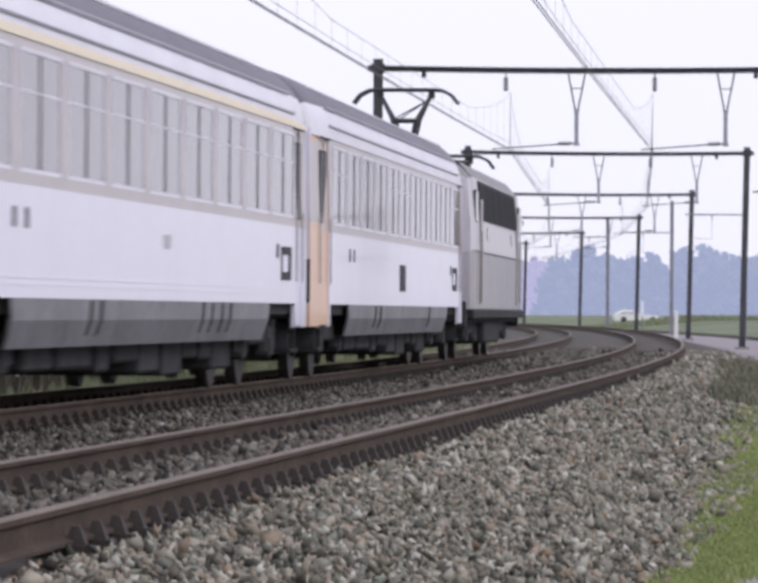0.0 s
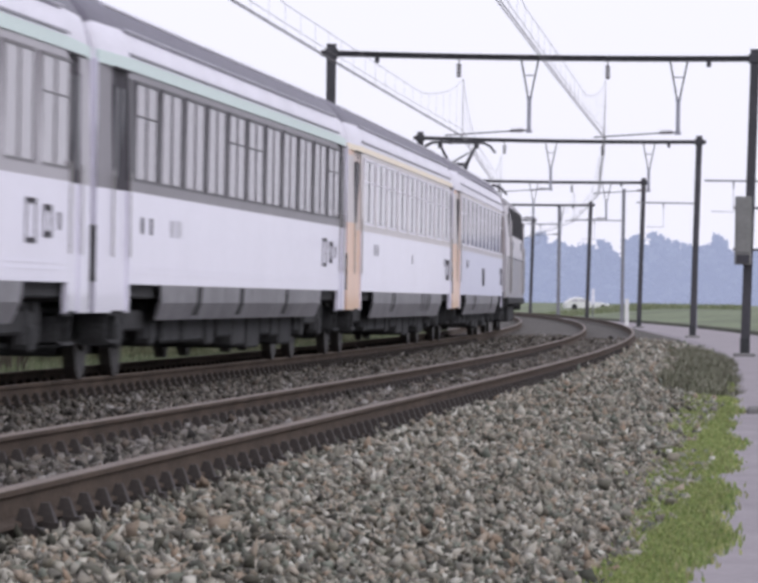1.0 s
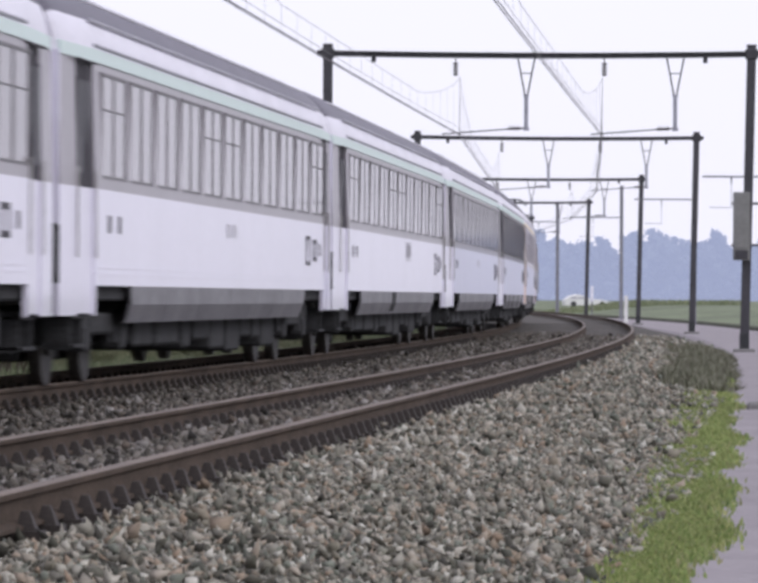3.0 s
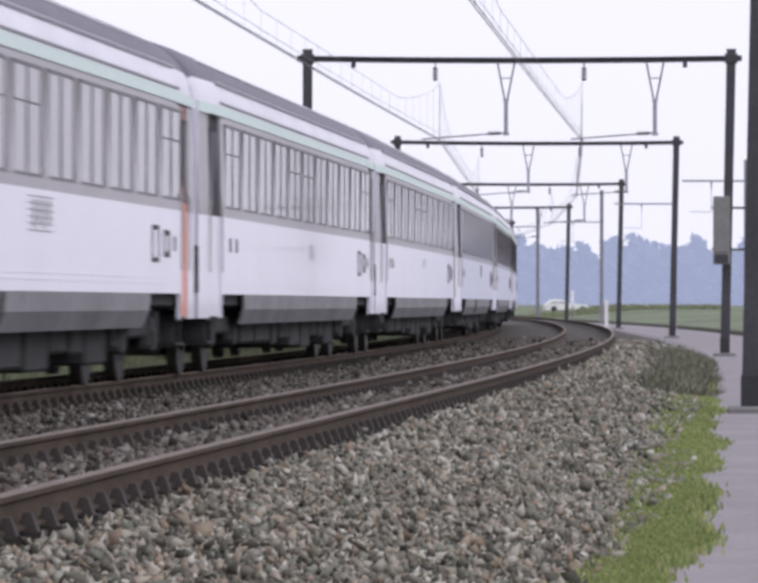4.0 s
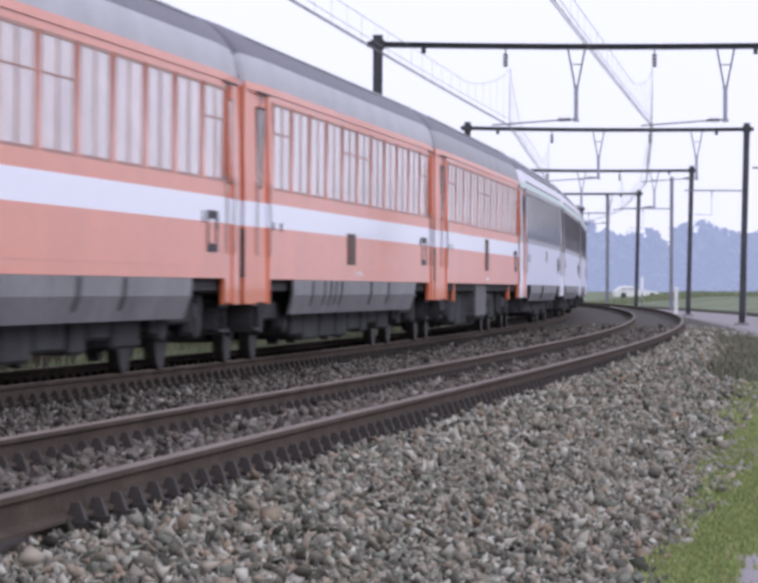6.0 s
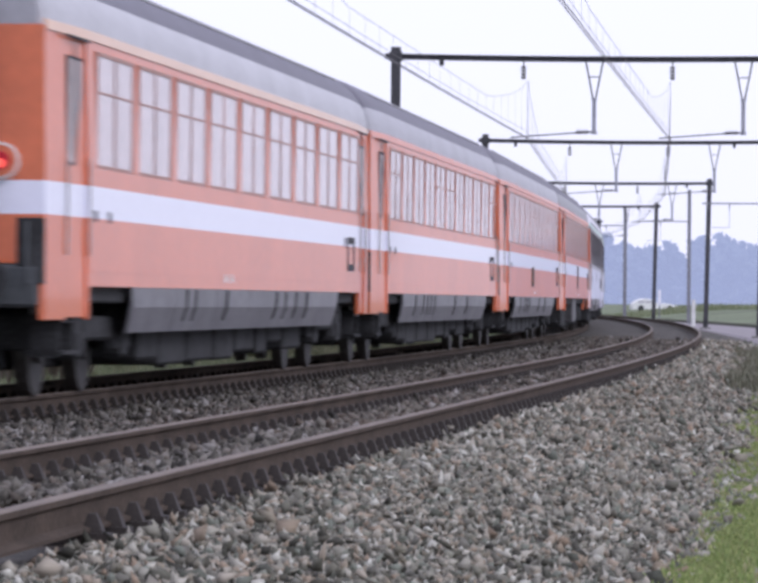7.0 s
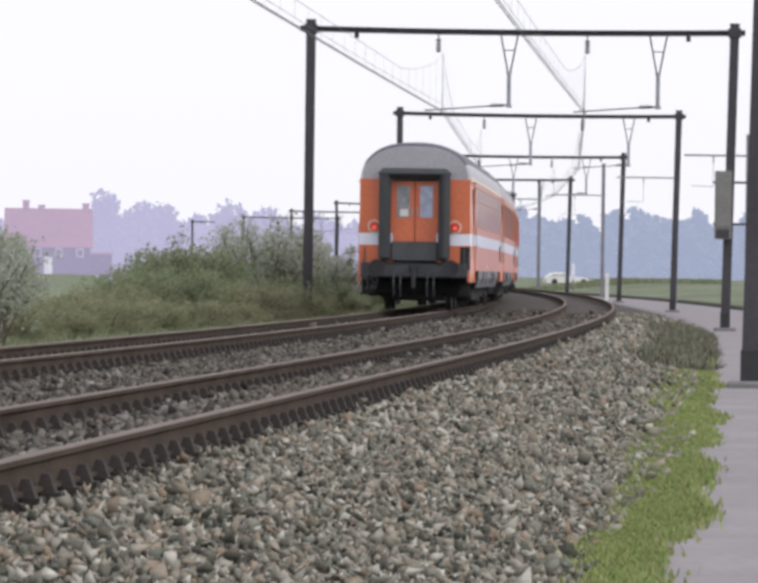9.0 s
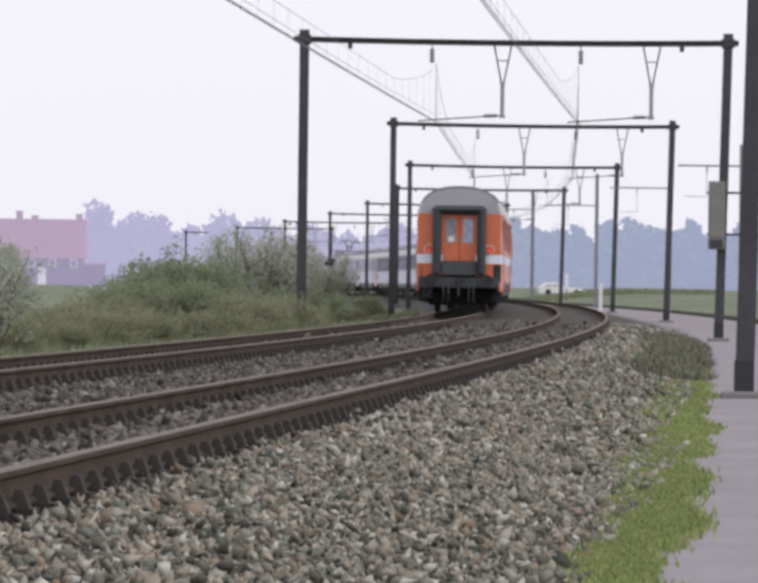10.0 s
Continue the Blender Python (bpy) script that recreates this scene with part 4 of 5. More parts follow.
def orange(label, glass, **k):
    return coach(label, k.pop("kind", "orange"), M_ORANGE, M_ORANGE, M_STRIPE, k.pop("line", M_ORANGE), M_ORANGE, M_ORANGE, glass, **k)


SEVERAL = ((-6.4, 0.14), (-4.9, 0.14), (-4.2, 0.14), (-3.5, 0.14), (-2.8, 0.14), (1.4, 0.2), (4.1, 0.2))
panel_white = coach("white coach with a dark side panel and one peach door", "white plain", M_WHITE, M_BAND_LIGHT, None, M_ROOF_PALE, M_ROSEGREY, M_PEACH, M_CURTAIN,
                    m_roof=PALE, slots=((-4.6, 0.2), (-3.8, 0.2), (5.0, 0.2)), panel=(-0.75, 0.2, 1.2, 1.6))
first_white = coach("white coach with wide windows, a yellow line and one peach door", "white first", M_WHITE, M_BAND_LIGHT, None, M_YELLOW, M_ROSEGREY, M_PEACH, M_CURTAIN,
                    m_roof=PALE, slots=((-4.5, 0.16), (-3.9, 0.16), (3.0, 0.14), (3.7, 0.14), (4.5, 0.14), (5.2, 0.14)), faint=((0.2, 1.5, 0.5, 0.14),))
dark_white = coach("white coach with a dark window band and a green line", "white", M_WHITE, M_BAND_MID, None, M_GREEN, M_DARK, M_WHITE, M_GLASS_ROSE,
                   m_roof=PALE, slots=((-5.3, 0.4), (-1.1, 0.35), (4.1, 0.3)), faint=((-7.9, 1.5, 0.35, 0.18), (-7.3, 1.5, 0.35, 0.18)))
pair_white = white("white and grey coach with a green line and dark doors", faint=PAIR)
grid_white = white("white and grey coach with a grey lettered table and dark doors", slots=((-1.6, 0.8),), grid=0.9)
square_white = white("white and grey coach with a faint square mark and dark doors", faint=SQUARE)
last_white = coach("white and grey coach with a green line and orange doors", "white", M_WHITE, M_GREY, None, M_GREEN, M_ORANGE, M_ORANGE, M_CURTAIN,
                   m_roof=PALE, slots=((-1.7, 0.25), (-1.2, 0.25)), grid=0.2)
bare_orange = orange("orange coach with a white band and an open underframe", M_CURTAIN_ROSE, skirt=False, m_roof=(M_ROOF_GRIMY, M_ROOF), panel=(-0.6, 0.35, 1.24, 1.84), faint=((0.1, 1.06, 0.5, 0.05),))
panel_orange = orange("orange coach with a brown side panel and grey skirts", M_CURTAIN_PALE, m_roof=DULL, slots=SEVERAL, panel=(-2.15, -1.1, 1.2, 1.62), faint=((-0.9, 1.06, 0.2, 0.07), (-0.3, 1.06, 0.2, 0.07)))
plain_orange = orange("orange coach with a white band and grey skirts", M_CURTAIN_PALE, m_roof=DULL, slots=SEVERAL)
tail_orange = orange("orange tail coach with a pale line and lit red lamps", M_CURTAIN_PALE, kind="orange first", line=M_PEACH, lit=True, m_roof=LIGHT,
                     slots=((-5.0, 0.16), (-4.4, 0.16), (-2.0, 0.2), (2.3, 0.16), (3.2, 0.16), (4.2, 0.16), (5.3, 0.2)), faint=((-2.2, 1.06, 0.2, 0.08), (-1.7, 1.06, 0.2, 0.08)))
ID = Matrix.Identity(4)
COACHES = [panel_white, first_white, dark_white, pair_white, grid_white, copy_thing(pair_white, ID), square_white, last_white]
COACHES += [bare_orange, panel_orange, plain_orange, tail_orange]


# ---------------------------------------------------------------- locomotive
def locomotive():
    c = thing("electric_locomotive", "grey and white electric locomotive with its rear pantograph raised", "locomotive")
    L = 9.0
    prof = [(1.45, 0.95), (1.46, 2.03), (1.44, 2.58), (1.37, 3.38), (1.12, 3.66), (0.6, 3.78)]
    full = prof + [(-x, z) for x, z in reversed(prof)]
    mats = [M_LOCO, M_LOCO_WHITE, M_LOCO_ROOF]
    seg = [0, 1, 1, 2, 2, 2, 2, 2, 1, 1, 0]
    ys = [(-L, 0.55), (-L + 0.5, 0.95), (-L + 0.9, 1.0), (L - 0.9, 1.0), (L - 0.5, 0.95), (L, 0.55)]
    v, f, idx = [], [], []
    n = len(full)
    for y, k in ys:
        for x, z in full:
            slope = (z - 2.1) * 0.32 if z > 2.1 else 0
            yy = y - math.copysign(slope, y) if abs(y) > L - 0.6 else y
            v.append((x * (0.93 + 0.07 * k), yy, z if z < 3.3 else 3.25 + (z - 3.25) * k))
    for i in range(len(ys) - 1):
        for j in range(n - 1):
            f.append((i * n + j, i * n + j + 1, (i + 1) * n + j + 1, (i + 1) * n + j))
            idx.append(seg[j])
    f += [tuple(range(n)), tuple(reversed(range((len(ys) - 1) * n, len(ys) * n)))]
    idx += [1, 1]
    link_mesh("body", v, f, None, c, indices=idx, materials=mats)
    for sx in (1, -1):
        v = [(sx * (x + 0.012), y, z) for y in (-6.4, 6.4) for x, z in ((1.437, 2.62), (1.372, 3.35))]
        dark = link_mesh("window_band", v, [(0, 2, 3, 1) if sx > 0 else (0, 1, 3, 2)], M_LOCO_DARK, c, "dark grille band along the side")
        sol = dark.modifiers.new("thickness", "SOLIDIFY")
        sol.thickness, sol.offset = 0.02, 0
        lean = (1.437 - 1.372) / 0.73
        for y in (-5.3, -3.2, -1.1, 1.1, 3.2, 5.3):
            bm = bmesh.new()
            for k in range(8):
                z = 2.68 + 0.08 * k
                x = 1.437 - lean * (z - 2.62)
                add_box(bm, *sorted((sx * (x - 0.02), sx * (x + 0.035))), y - 0.95, y + 0.95, z, z + 0.03)
            part("air_grille", bm, M_UNDER, dark, "dark air grille slats")
        for y in (-4.2, 4.2):
            part("side_window", box(*sorted((sx * 1.40, sx * 1.462)), y - 0.22, y + 0.22, 2.25, 2.52, bevel=0.03), M_GLASS, c, "small dark side window")
        part("body_rib", box(*sorted((sx * 1.44, sx * 1.472)), -8.2, 8.2, 2.0, 2.035, bevel=0.008), M_PLATE, c, "dark rib under the pale band")
        for y in (-7.6, 7.6):
            xa, xb = sx * 1.40, sx * 1.455
            part("cab_window", box(min(xa, xb), max(xa, xb), y - 0.36, y + 0.36, 2.55, 3.15, bevel=0.02), M_GLASS, c, "dark cab side window")
            xa, xb = sx * 1.44, sx * 1.475
            part("cab_door", box(min(xa, xb), max(xa, xb), y + (0.95 if y < 0 else -1.5), y + (1.5 if y < 0 else -0.95), 1.05, 3.0, bevel=0.01), M_LOCO, c)
            part("handrail", rod((sx * 1.5, y + (0.85 if y < 0 else -0.85), 1.1), (sx * 1.5, y + (0.85 if y < 0 else -0.85), 2.4), 0.02, 6), M_STEEL, c, "steel handrail")
        part("solebar", box(min(sx * 1.3, sx * 1.47), max(sx * 1.3, sx * 1.47), -L + 0.3, L - 0.3, 0.78, 0.96, bevel=0.02), M_UNDER, c)
    for e in (-1, 1):
        for sx in (-1, 1):
            m = Matrix.Translation((sx * 0.62, e * (L - 0.27), 2.88)) @ Matrix.Rotation(-e * radians(-17), 4, "X")
            part("windscreen", box(-0.5, 0.5, -0.03, 0.03, -0.36, 0.36, bevel=0.012, m=m), M_GLASS, c, "dark sloped windscreen")
            part("head_lamp", rod((sx * 0.95, e * (L - 0.02), 1.55), (sx * 0.95, e * (L + 0.05), 1.55), 0.12, 16), M_CHALK, c, "round lamp")
            bm = rod((sx * 0.88, e * (L - 0.1), 1.03), (sx * 0.88, e * (L + 0.5), 1.03), 0.1, 12)
            add_rod(bm, (sx * 0.88, e * (L + 0.5), 1.03), (sx * 0.88, e * (L + 0.56), 1.03), 0.25, 18)
            part("buffer", bm, M_UNDER, c, "round black buffer")
        part("buffer_beam", box(-1.35, 1.35, min(e * (L - 0.3), e * (L + 0.04)), max(e * (L - 0.3), e * (L + 0.04)), 0.6, 1.1, bevel=0.03), M_UNDER, c)
        bogie(c, e * 5.2)
    part("transformer_case", box(-1.3, 1.3, -2.6, 2.6, 0.3, 0.96, bevel=0.04), M_UNDER, c)
    part("underframe", box(-1.3, 1.3, -L + 0.3, L - 0.3, 0.7, 0.98), M_UNDER, c)
    part("roof_gear", box(-0.55, 0.55, -2.6, 2.6, 3.70, 3.95, bevel=0.05), M_LOCO_ROOF, c)
    for y in (-3.6, -3.0, 3.0, 3.6):
        bm = bmesh.new()
        for k in range(3):
            add_rod(bm, (0.4, y, 3.72 + 0.1 * k), (0.4, y, 3.79 + 0.1 * k), 0.09, 8, 0.05)
            add_rod(bm, (-0.4, y, 3.72 + 0.1 * k), (-0.4, y, 3.79 + 0.1 * k), 0.09, 8, 0.05)
        part("roof_insulator", bm, M_BROWN, c)
    # pantographs: raised at the rear, folded at the front
    for y, up in ((-5.9, True), (5.9, False)):
        base = part("pantograph", box(-0.6, 0.6, y - 0.7, y + 0.7, 3.80, 3.90, bevel=0.02), M_POST, c, "raised pantograph" if up else "folded pantograph")
        top = CONT_Z - 0.16 if up else 4.2
        mid = (3.9 + top) / 2
        part("spring_drum", rod((0, y + 0.4, 3.9), (0, y + 0.4, 4.05), 0.14, 8), M_POST, base)
        for q in (-1, 1):
            kne = 0.42 if up else 1.5
            for sx in (-1, 1):
                part("lower_arm", rod((sx * 0.10, y + q * 0.25, 3.90), (sx * 0.22, y + q * kne, mid), 0.045, 6), M_POST, base)
                part("upper_arm", rod((sx * 0.22, y + q * kne, mid), (sx * 0.46, y, top - 0.12), 0.035, 6), M_POST, base)
            part("knee_tube", rod((-0.22, y + q * kne, mid), (0.22, y + q * kne, mid), 0.03, 6), M_POST, base)
            part("stay_rod", rod((-0.22, y + q * kne, mid), (0.40, y, top - 0.2), 0.014, 5), M_POST, base)
        bm = bmesh.new()
        for dy in (-0.2, 0.2):
            pts = [(-0.98, top - 0.26), (-0.86, top - 0.10), (-0.68, top - 0.01), (-0.5, top), (0.5, top), (0.68, top - 0.01), (0.86, top - 0.10), (0.98, top - 0.26)]
            for a, b in zip(pts[:-1], pts[1:]):
                add_rod(bm, (a[0], y + dy, a[1]), (b[0], y + dy, b[1]), 0.03, 6)
        for x in (-0.48, 0.48):
            add_rod(bm, (x, y - 0.2, top - 0.03), (x, y + 0.2, top - 0.03), 0.03, 6)
            add_box(bm, x - 0.06, x + 0.06, y - 0.06, y + 0.06, top - 0.16, top - 0.02)
        part("collector_head", bm, M_POST, base)
    return c


loco = locomotive()


def motions():
    times = [0.5 * i for i in range(21)]
    for i, c in enumerate(COACHES):
        walk(c, [(t, line_pose(FRONT + SPEED * t - PITCH * (i + 0.5), -SPACING / 2)) for t in times])
    walk(loco, [(t, line_pose(FRONT + SPEED * t + 10.1, -SPACING / 2)) for t in times])

# ---------------------------------------------------------------- far woods and houses
def leaf_cloud(rng, centre, radii, count, size):
    """Small tilted leaf faces spread through an uneven ball. Returns verts (n, 4, 3)."""
    d = rng.normal(size=(count, 3))
    d /= np.linalg.norm(d, axis=1)[:, None]
    lump = 1 + 0.28 * np.sin(d[:, 0] * 5 + centre[0]) * np.sin(d[:, 2] * 6 + centre[1])
    p = np.array(centre) + d * (rng.uniform(0.35, 1.0, count) ** 0.6 * lump)[:, None] * np.array(radii)
    a = rng.normal(size=(count, 3))
    a /= np.linalg.norm(a, axis=1)[:, None]
    b = np.cross(a, rng.normal(size=(count, 3)))
    b /= np.linalg.norm(b, axis=1)[:, None]
    s = size * rng.uniform(0.6, 1.4, count)[:, None]
    return np.stack([p - a * s, p - b * s * 0.6, p + a * s, p + b * s * 0.6], 1)


def quads_object(name, quads, material, parent=None):
    q = np.concatenate(quads).reshape(-1, 3)
    n = len(q) // 4
    me = bpy.data.meshes.new(name)
    me.vertices.add(len(q))
    me.vertices.foreach_set("co", q.astype(np.float32).ravel())
    me.loops.add(len(q))
    me.loops.foreach_set("vertex_index", np.arange(len(q), dtype=np.int32))
    me.polygons.add(n)
    me.polygons.foreach_set("loop_start", np.arange(0, len(q), 4, dtype=np.int32))
    me.materials.append(material)
    me.update(calc_edges=True)
    ob = new(name, me)
    if parent is not None:
        ob.parent = parent
    return ob


def far_wood(name, b0, b1, dist, height, seed, material, label, base):
    rng = np.random.default_rng(seed)
    quads = []
    for row in range(3):
        b = b0
        while b < b1:
            r = dist + row * 25 + rng.uniform(-8, 8)
            h = height * (0.72 + 0.16 * row) * (1.02 + 0.07 * math.sin(b * 9.0) + 0.04 * math.sin(b * 23 + 1)) * rng.uniform(0.95, 1.05)
            x, y, _ = place(b, r, 0)
            w = rng.uniform(2.2, 3.6)
            for k in range(4):
                c = (x + rng.uniform(-1, 1) * w * 0.5, y, base + h * (0.12 + 0.23 * k))
                quads.append(leaf_cloud(rng, c, (w * (1.1 - 0.14 * k), w, h * 0.17), 75, 0.95))
            b += math.degrees(w * 1.15 / r)
    tagged(quads_object(name, quads, material), label, "woods", kind="stuff")


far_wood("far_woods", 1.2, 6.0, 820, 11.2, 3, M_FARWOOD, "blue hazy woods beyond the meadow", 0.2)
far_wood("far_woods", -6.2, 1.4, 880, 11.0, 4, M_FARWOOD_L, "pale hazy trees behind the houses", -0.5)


def far_tree(bearing, dist, h, w, seed, name="tall_tree"):
    rng = np.random.default_rng(seed)
    t = thing(name, "tall hazy tree standing behind the houses", "tree", "tall trees behind the houses")
    t.matrix_basis = Matrix.Translation(place(bearing, dist, -0.6))
    bm = rod((0, 0, 0), (0, 0, h * 0.6), 0.22, 8, 0.1)
    for k in range(5):
        a = k * 1.3
        add_rod(bm, (0, 0, h * (0.3 + 0.06 * k)), (w * 0.6 * math.cos(a), w * 0.6 * math.sin(a), h * (0.5 + 0.08 * k)), 0.08, 5, 0.03)
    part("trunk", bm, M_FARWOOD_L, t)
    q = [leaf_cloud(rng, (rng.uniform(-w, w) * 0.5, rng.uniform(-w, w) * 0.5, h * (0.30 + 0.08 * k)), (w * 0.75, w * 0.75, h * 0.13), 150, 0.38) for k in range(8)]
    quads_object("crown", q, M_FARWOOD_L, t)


for i, (b, h, w) in enumerate(((-3.20, 11.8, 2.3), (-3.02, 9.4, 1.9), (-2.83, 10.6, 2.4), (-2.64, 10.6, 2.2), (-2.48, 8.8, 1.6), (-1.80, 10.6, 2.5), (-1.45, 10.2, 2.0), (-0.85, 9.8, 2.0), (-3.37, 8.6, 1.6))):
    far_tree(b, 620 + 9 * (i % 4), h, w, 20 + i)


def house(bearing, dist, width, eaves, ridge, label, turn=0.0, chim=(-1, 1), hazed=False, base=-0.6):
    # roofs, walls, windows and doors glow faintly in place of haze
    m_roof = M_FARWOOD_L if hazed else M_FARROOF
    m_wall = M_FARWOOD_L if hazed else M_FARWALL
    h = thing("house", label, "house", "houses beyond the meadow")
    h.matrix_basis = Matrix.Translation(place(bearing, dist, base)) @ Matrix.Rotation(radians(-bearing + turn), 4, "Z")
    w, d = width / 2, 4.0
    v = [(-w, -d, 0), (w, -d, 0), (w, d, 0), (-w, d, 0), (-w, -d, eaves), (w, -d, eaves), (w, d, eaves), (-w, d, eaves), (-w, 0, ridge), (w, 0, ridge)]
    f = [(0, 1, 5, 4), (1, 2, 6, 9, 5), (2, 3, 7, 6), (3, 0, 4, 8, 7)]
    link_mesh("wall", v, f, m_wall, h, "dark brick wall")
    k = 0.3
    vr = [(-w - k, -d - k, eaves - 0.25), (w + k, -d - k, eaves - 0.25), (w + k, 0, ridge + 0.05), (-w - k, 0, ridge + 0.05), (w + k, d + k, eaves - 0.25), (-w - k, d + k, eaves - 0.25)]
    roof = link_mesh("roof", vr, [(0, 1, 2, 3), (3, 2, 4, 5)], m_roof, h, "tiled roof paled by painted haze")
    sol = roof.modifiers.new("thickness", "SOLIDIFY")
    sol.thickness = 0.2
    for i, q in enumerate(chim):
        x, up = q * (w - 0.6), (1.0, 0.7, 0.45)[i % 3]
        bm = box(x - 0.4, x + 0.4, -0.35, 0.35, ridge - 0.5, ridge + up, bevel=0.03)
        add_box(bm, x - 0.48, x + 0.48, -0.43, 0.43, ridge + up - 0.15, ridge + up + 0.02)
        part("chimney", bm, m_roof, roof, "brick chimney")
    if not hazed:  # a low lean-to at the end of the house
        part("annex", box(w + 0.01, w + 2.6, -d + 0.5, d - 1, 0, 2.5, bevel=0.02), m_wall, h, "low dark lean-to")
        part("annex_roof", box(w + 0.01, w + 2.8, -d + 0.3, d - 0.8, 2.5, 2.75, bevel=0.02), m_roof, h)
    n = int(width // 2.4)
    for i in range(n):
        x = -w + width * (i + 0.5) / n
        for z in (eaves - 1.45, 0.9):
            if z > 0.5 and (z > 1.2 or eaves > 4):
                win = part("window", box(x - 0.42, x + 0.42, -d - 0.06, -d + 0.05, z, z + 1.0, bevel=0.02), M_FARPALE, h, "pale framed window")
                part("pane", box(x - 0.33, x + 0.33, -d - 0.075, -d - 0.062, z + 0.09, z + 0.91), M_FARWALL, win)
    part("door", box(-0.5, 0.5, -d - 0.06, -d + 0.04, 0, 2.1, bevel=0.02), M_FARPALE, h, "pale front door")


house(-3.935, 600, 10.2, 3.6, 8.0, "brick house with a haze-paled red roof and chimneys", chim=(-0.62, 1, -0.2), base=0.28)
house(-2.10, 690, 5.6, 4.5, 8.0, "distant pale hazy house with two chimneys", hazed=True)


# ---------------------------------------------------------------- shrubs and grass
def shrub(label, leaf, h, w, count, size, seed, twiggy):
    rng = np.random.default_rng(seed)
    t = thing("shrub", label, "shrub", "shrubs along the far side of the line")
    bm = bmesh.new()
    tips = []
    for k in range(16 if twiggy else 9):
        a, r = rng.uniform(0, 6.28), rng.uniform(0.2, 0.9) * w
        p, q = Vector((0.15 * math.cos(a), 0.15 * math.sin(a), 0)), Vector((r * math.cos(a), r * math.sin(a), h * rng.uniform(0.55, 1.02)))
        m = p.lerp(q, 0.5) + Vector((0, 0, 0.1 * h))
        add_rod(bm, p, m, 0.03, 5, 0.018)
        add_rod(bm, m, q, 0.018, 5, 0.006)
        tips += [q, m.lerp(q, 0.5)]
        for j in range(5 if twiggy else 2):
            e = m.lerp(q, rng.uniform(0.1, 0.9)) + Vector(rng.uniform(-1, 1, 3)) * 0.3 * w
            add_rod(bm, m.lerp(q, rng.uniform(0.0, 0.6)), e, 0.008, 4, 0.004)
            tips.append(e)
    part("branchwork", bm, M_TWIG, t)
    quads = []
    if not twiggy:
        for k in range(9):
            a, r = rng.uniform(0, 6.28), w * rng.uniform(0.0, 0.65)
            quads.append(leaf_cloud(rng, (r * math.cos(a), r * math.sin(a), h * rng.uniform(0.25, 0.72)), (w * 0.45, w * 0.45, h * 0.28), count // 9, size))
    for tip in tips:
        quads.append(leaf_cloud(rng, tuple(tip), (0.16 * w, 0.16 * w, 0.16 * w), max(8, count // (6 * len(tips)) if not twiggy else count // len(tips)), size))
    quads_object("crown", quads, leaf, t)
    return t


SHRUBS = [shrub("dense dark green shrub on the grassy bank", M_LEAF, 1.7, 1.25, 5200, 0.04, 31, False),
          shrub("rounded olive green bramble on the bank", M_LEAF_OLIVE, 1.3, 1.5, 5200, 0.04, 32, False),
          shrub("pale open shrub with bare twigs and buds", M_LEAF_PALE, 2.2, 1.2, 2600, 0.035, 33, True),
          shrub("tall green shrub with loose twigs", M_LEAF_PALE, 2.3, 1.1, 4600, 0.045, 34, True)]
used = set()


def put_shrub(kind, bearing, dist, scale, turn):
    m = Matrix.Translation(place(bearing, dist, -0.72)) @ Matrix.Rotation(turn, 4, "Z") @ Matrix.Scale(scale, 4)
    if kind in used:
        copy_thing(SHRUBS[kind], m)
    else:
        used.add(kind)
        SHRUBS[kind].matrix_basis = m


def at9(x):
    return (x - 784) * 0.005647 - 0.073


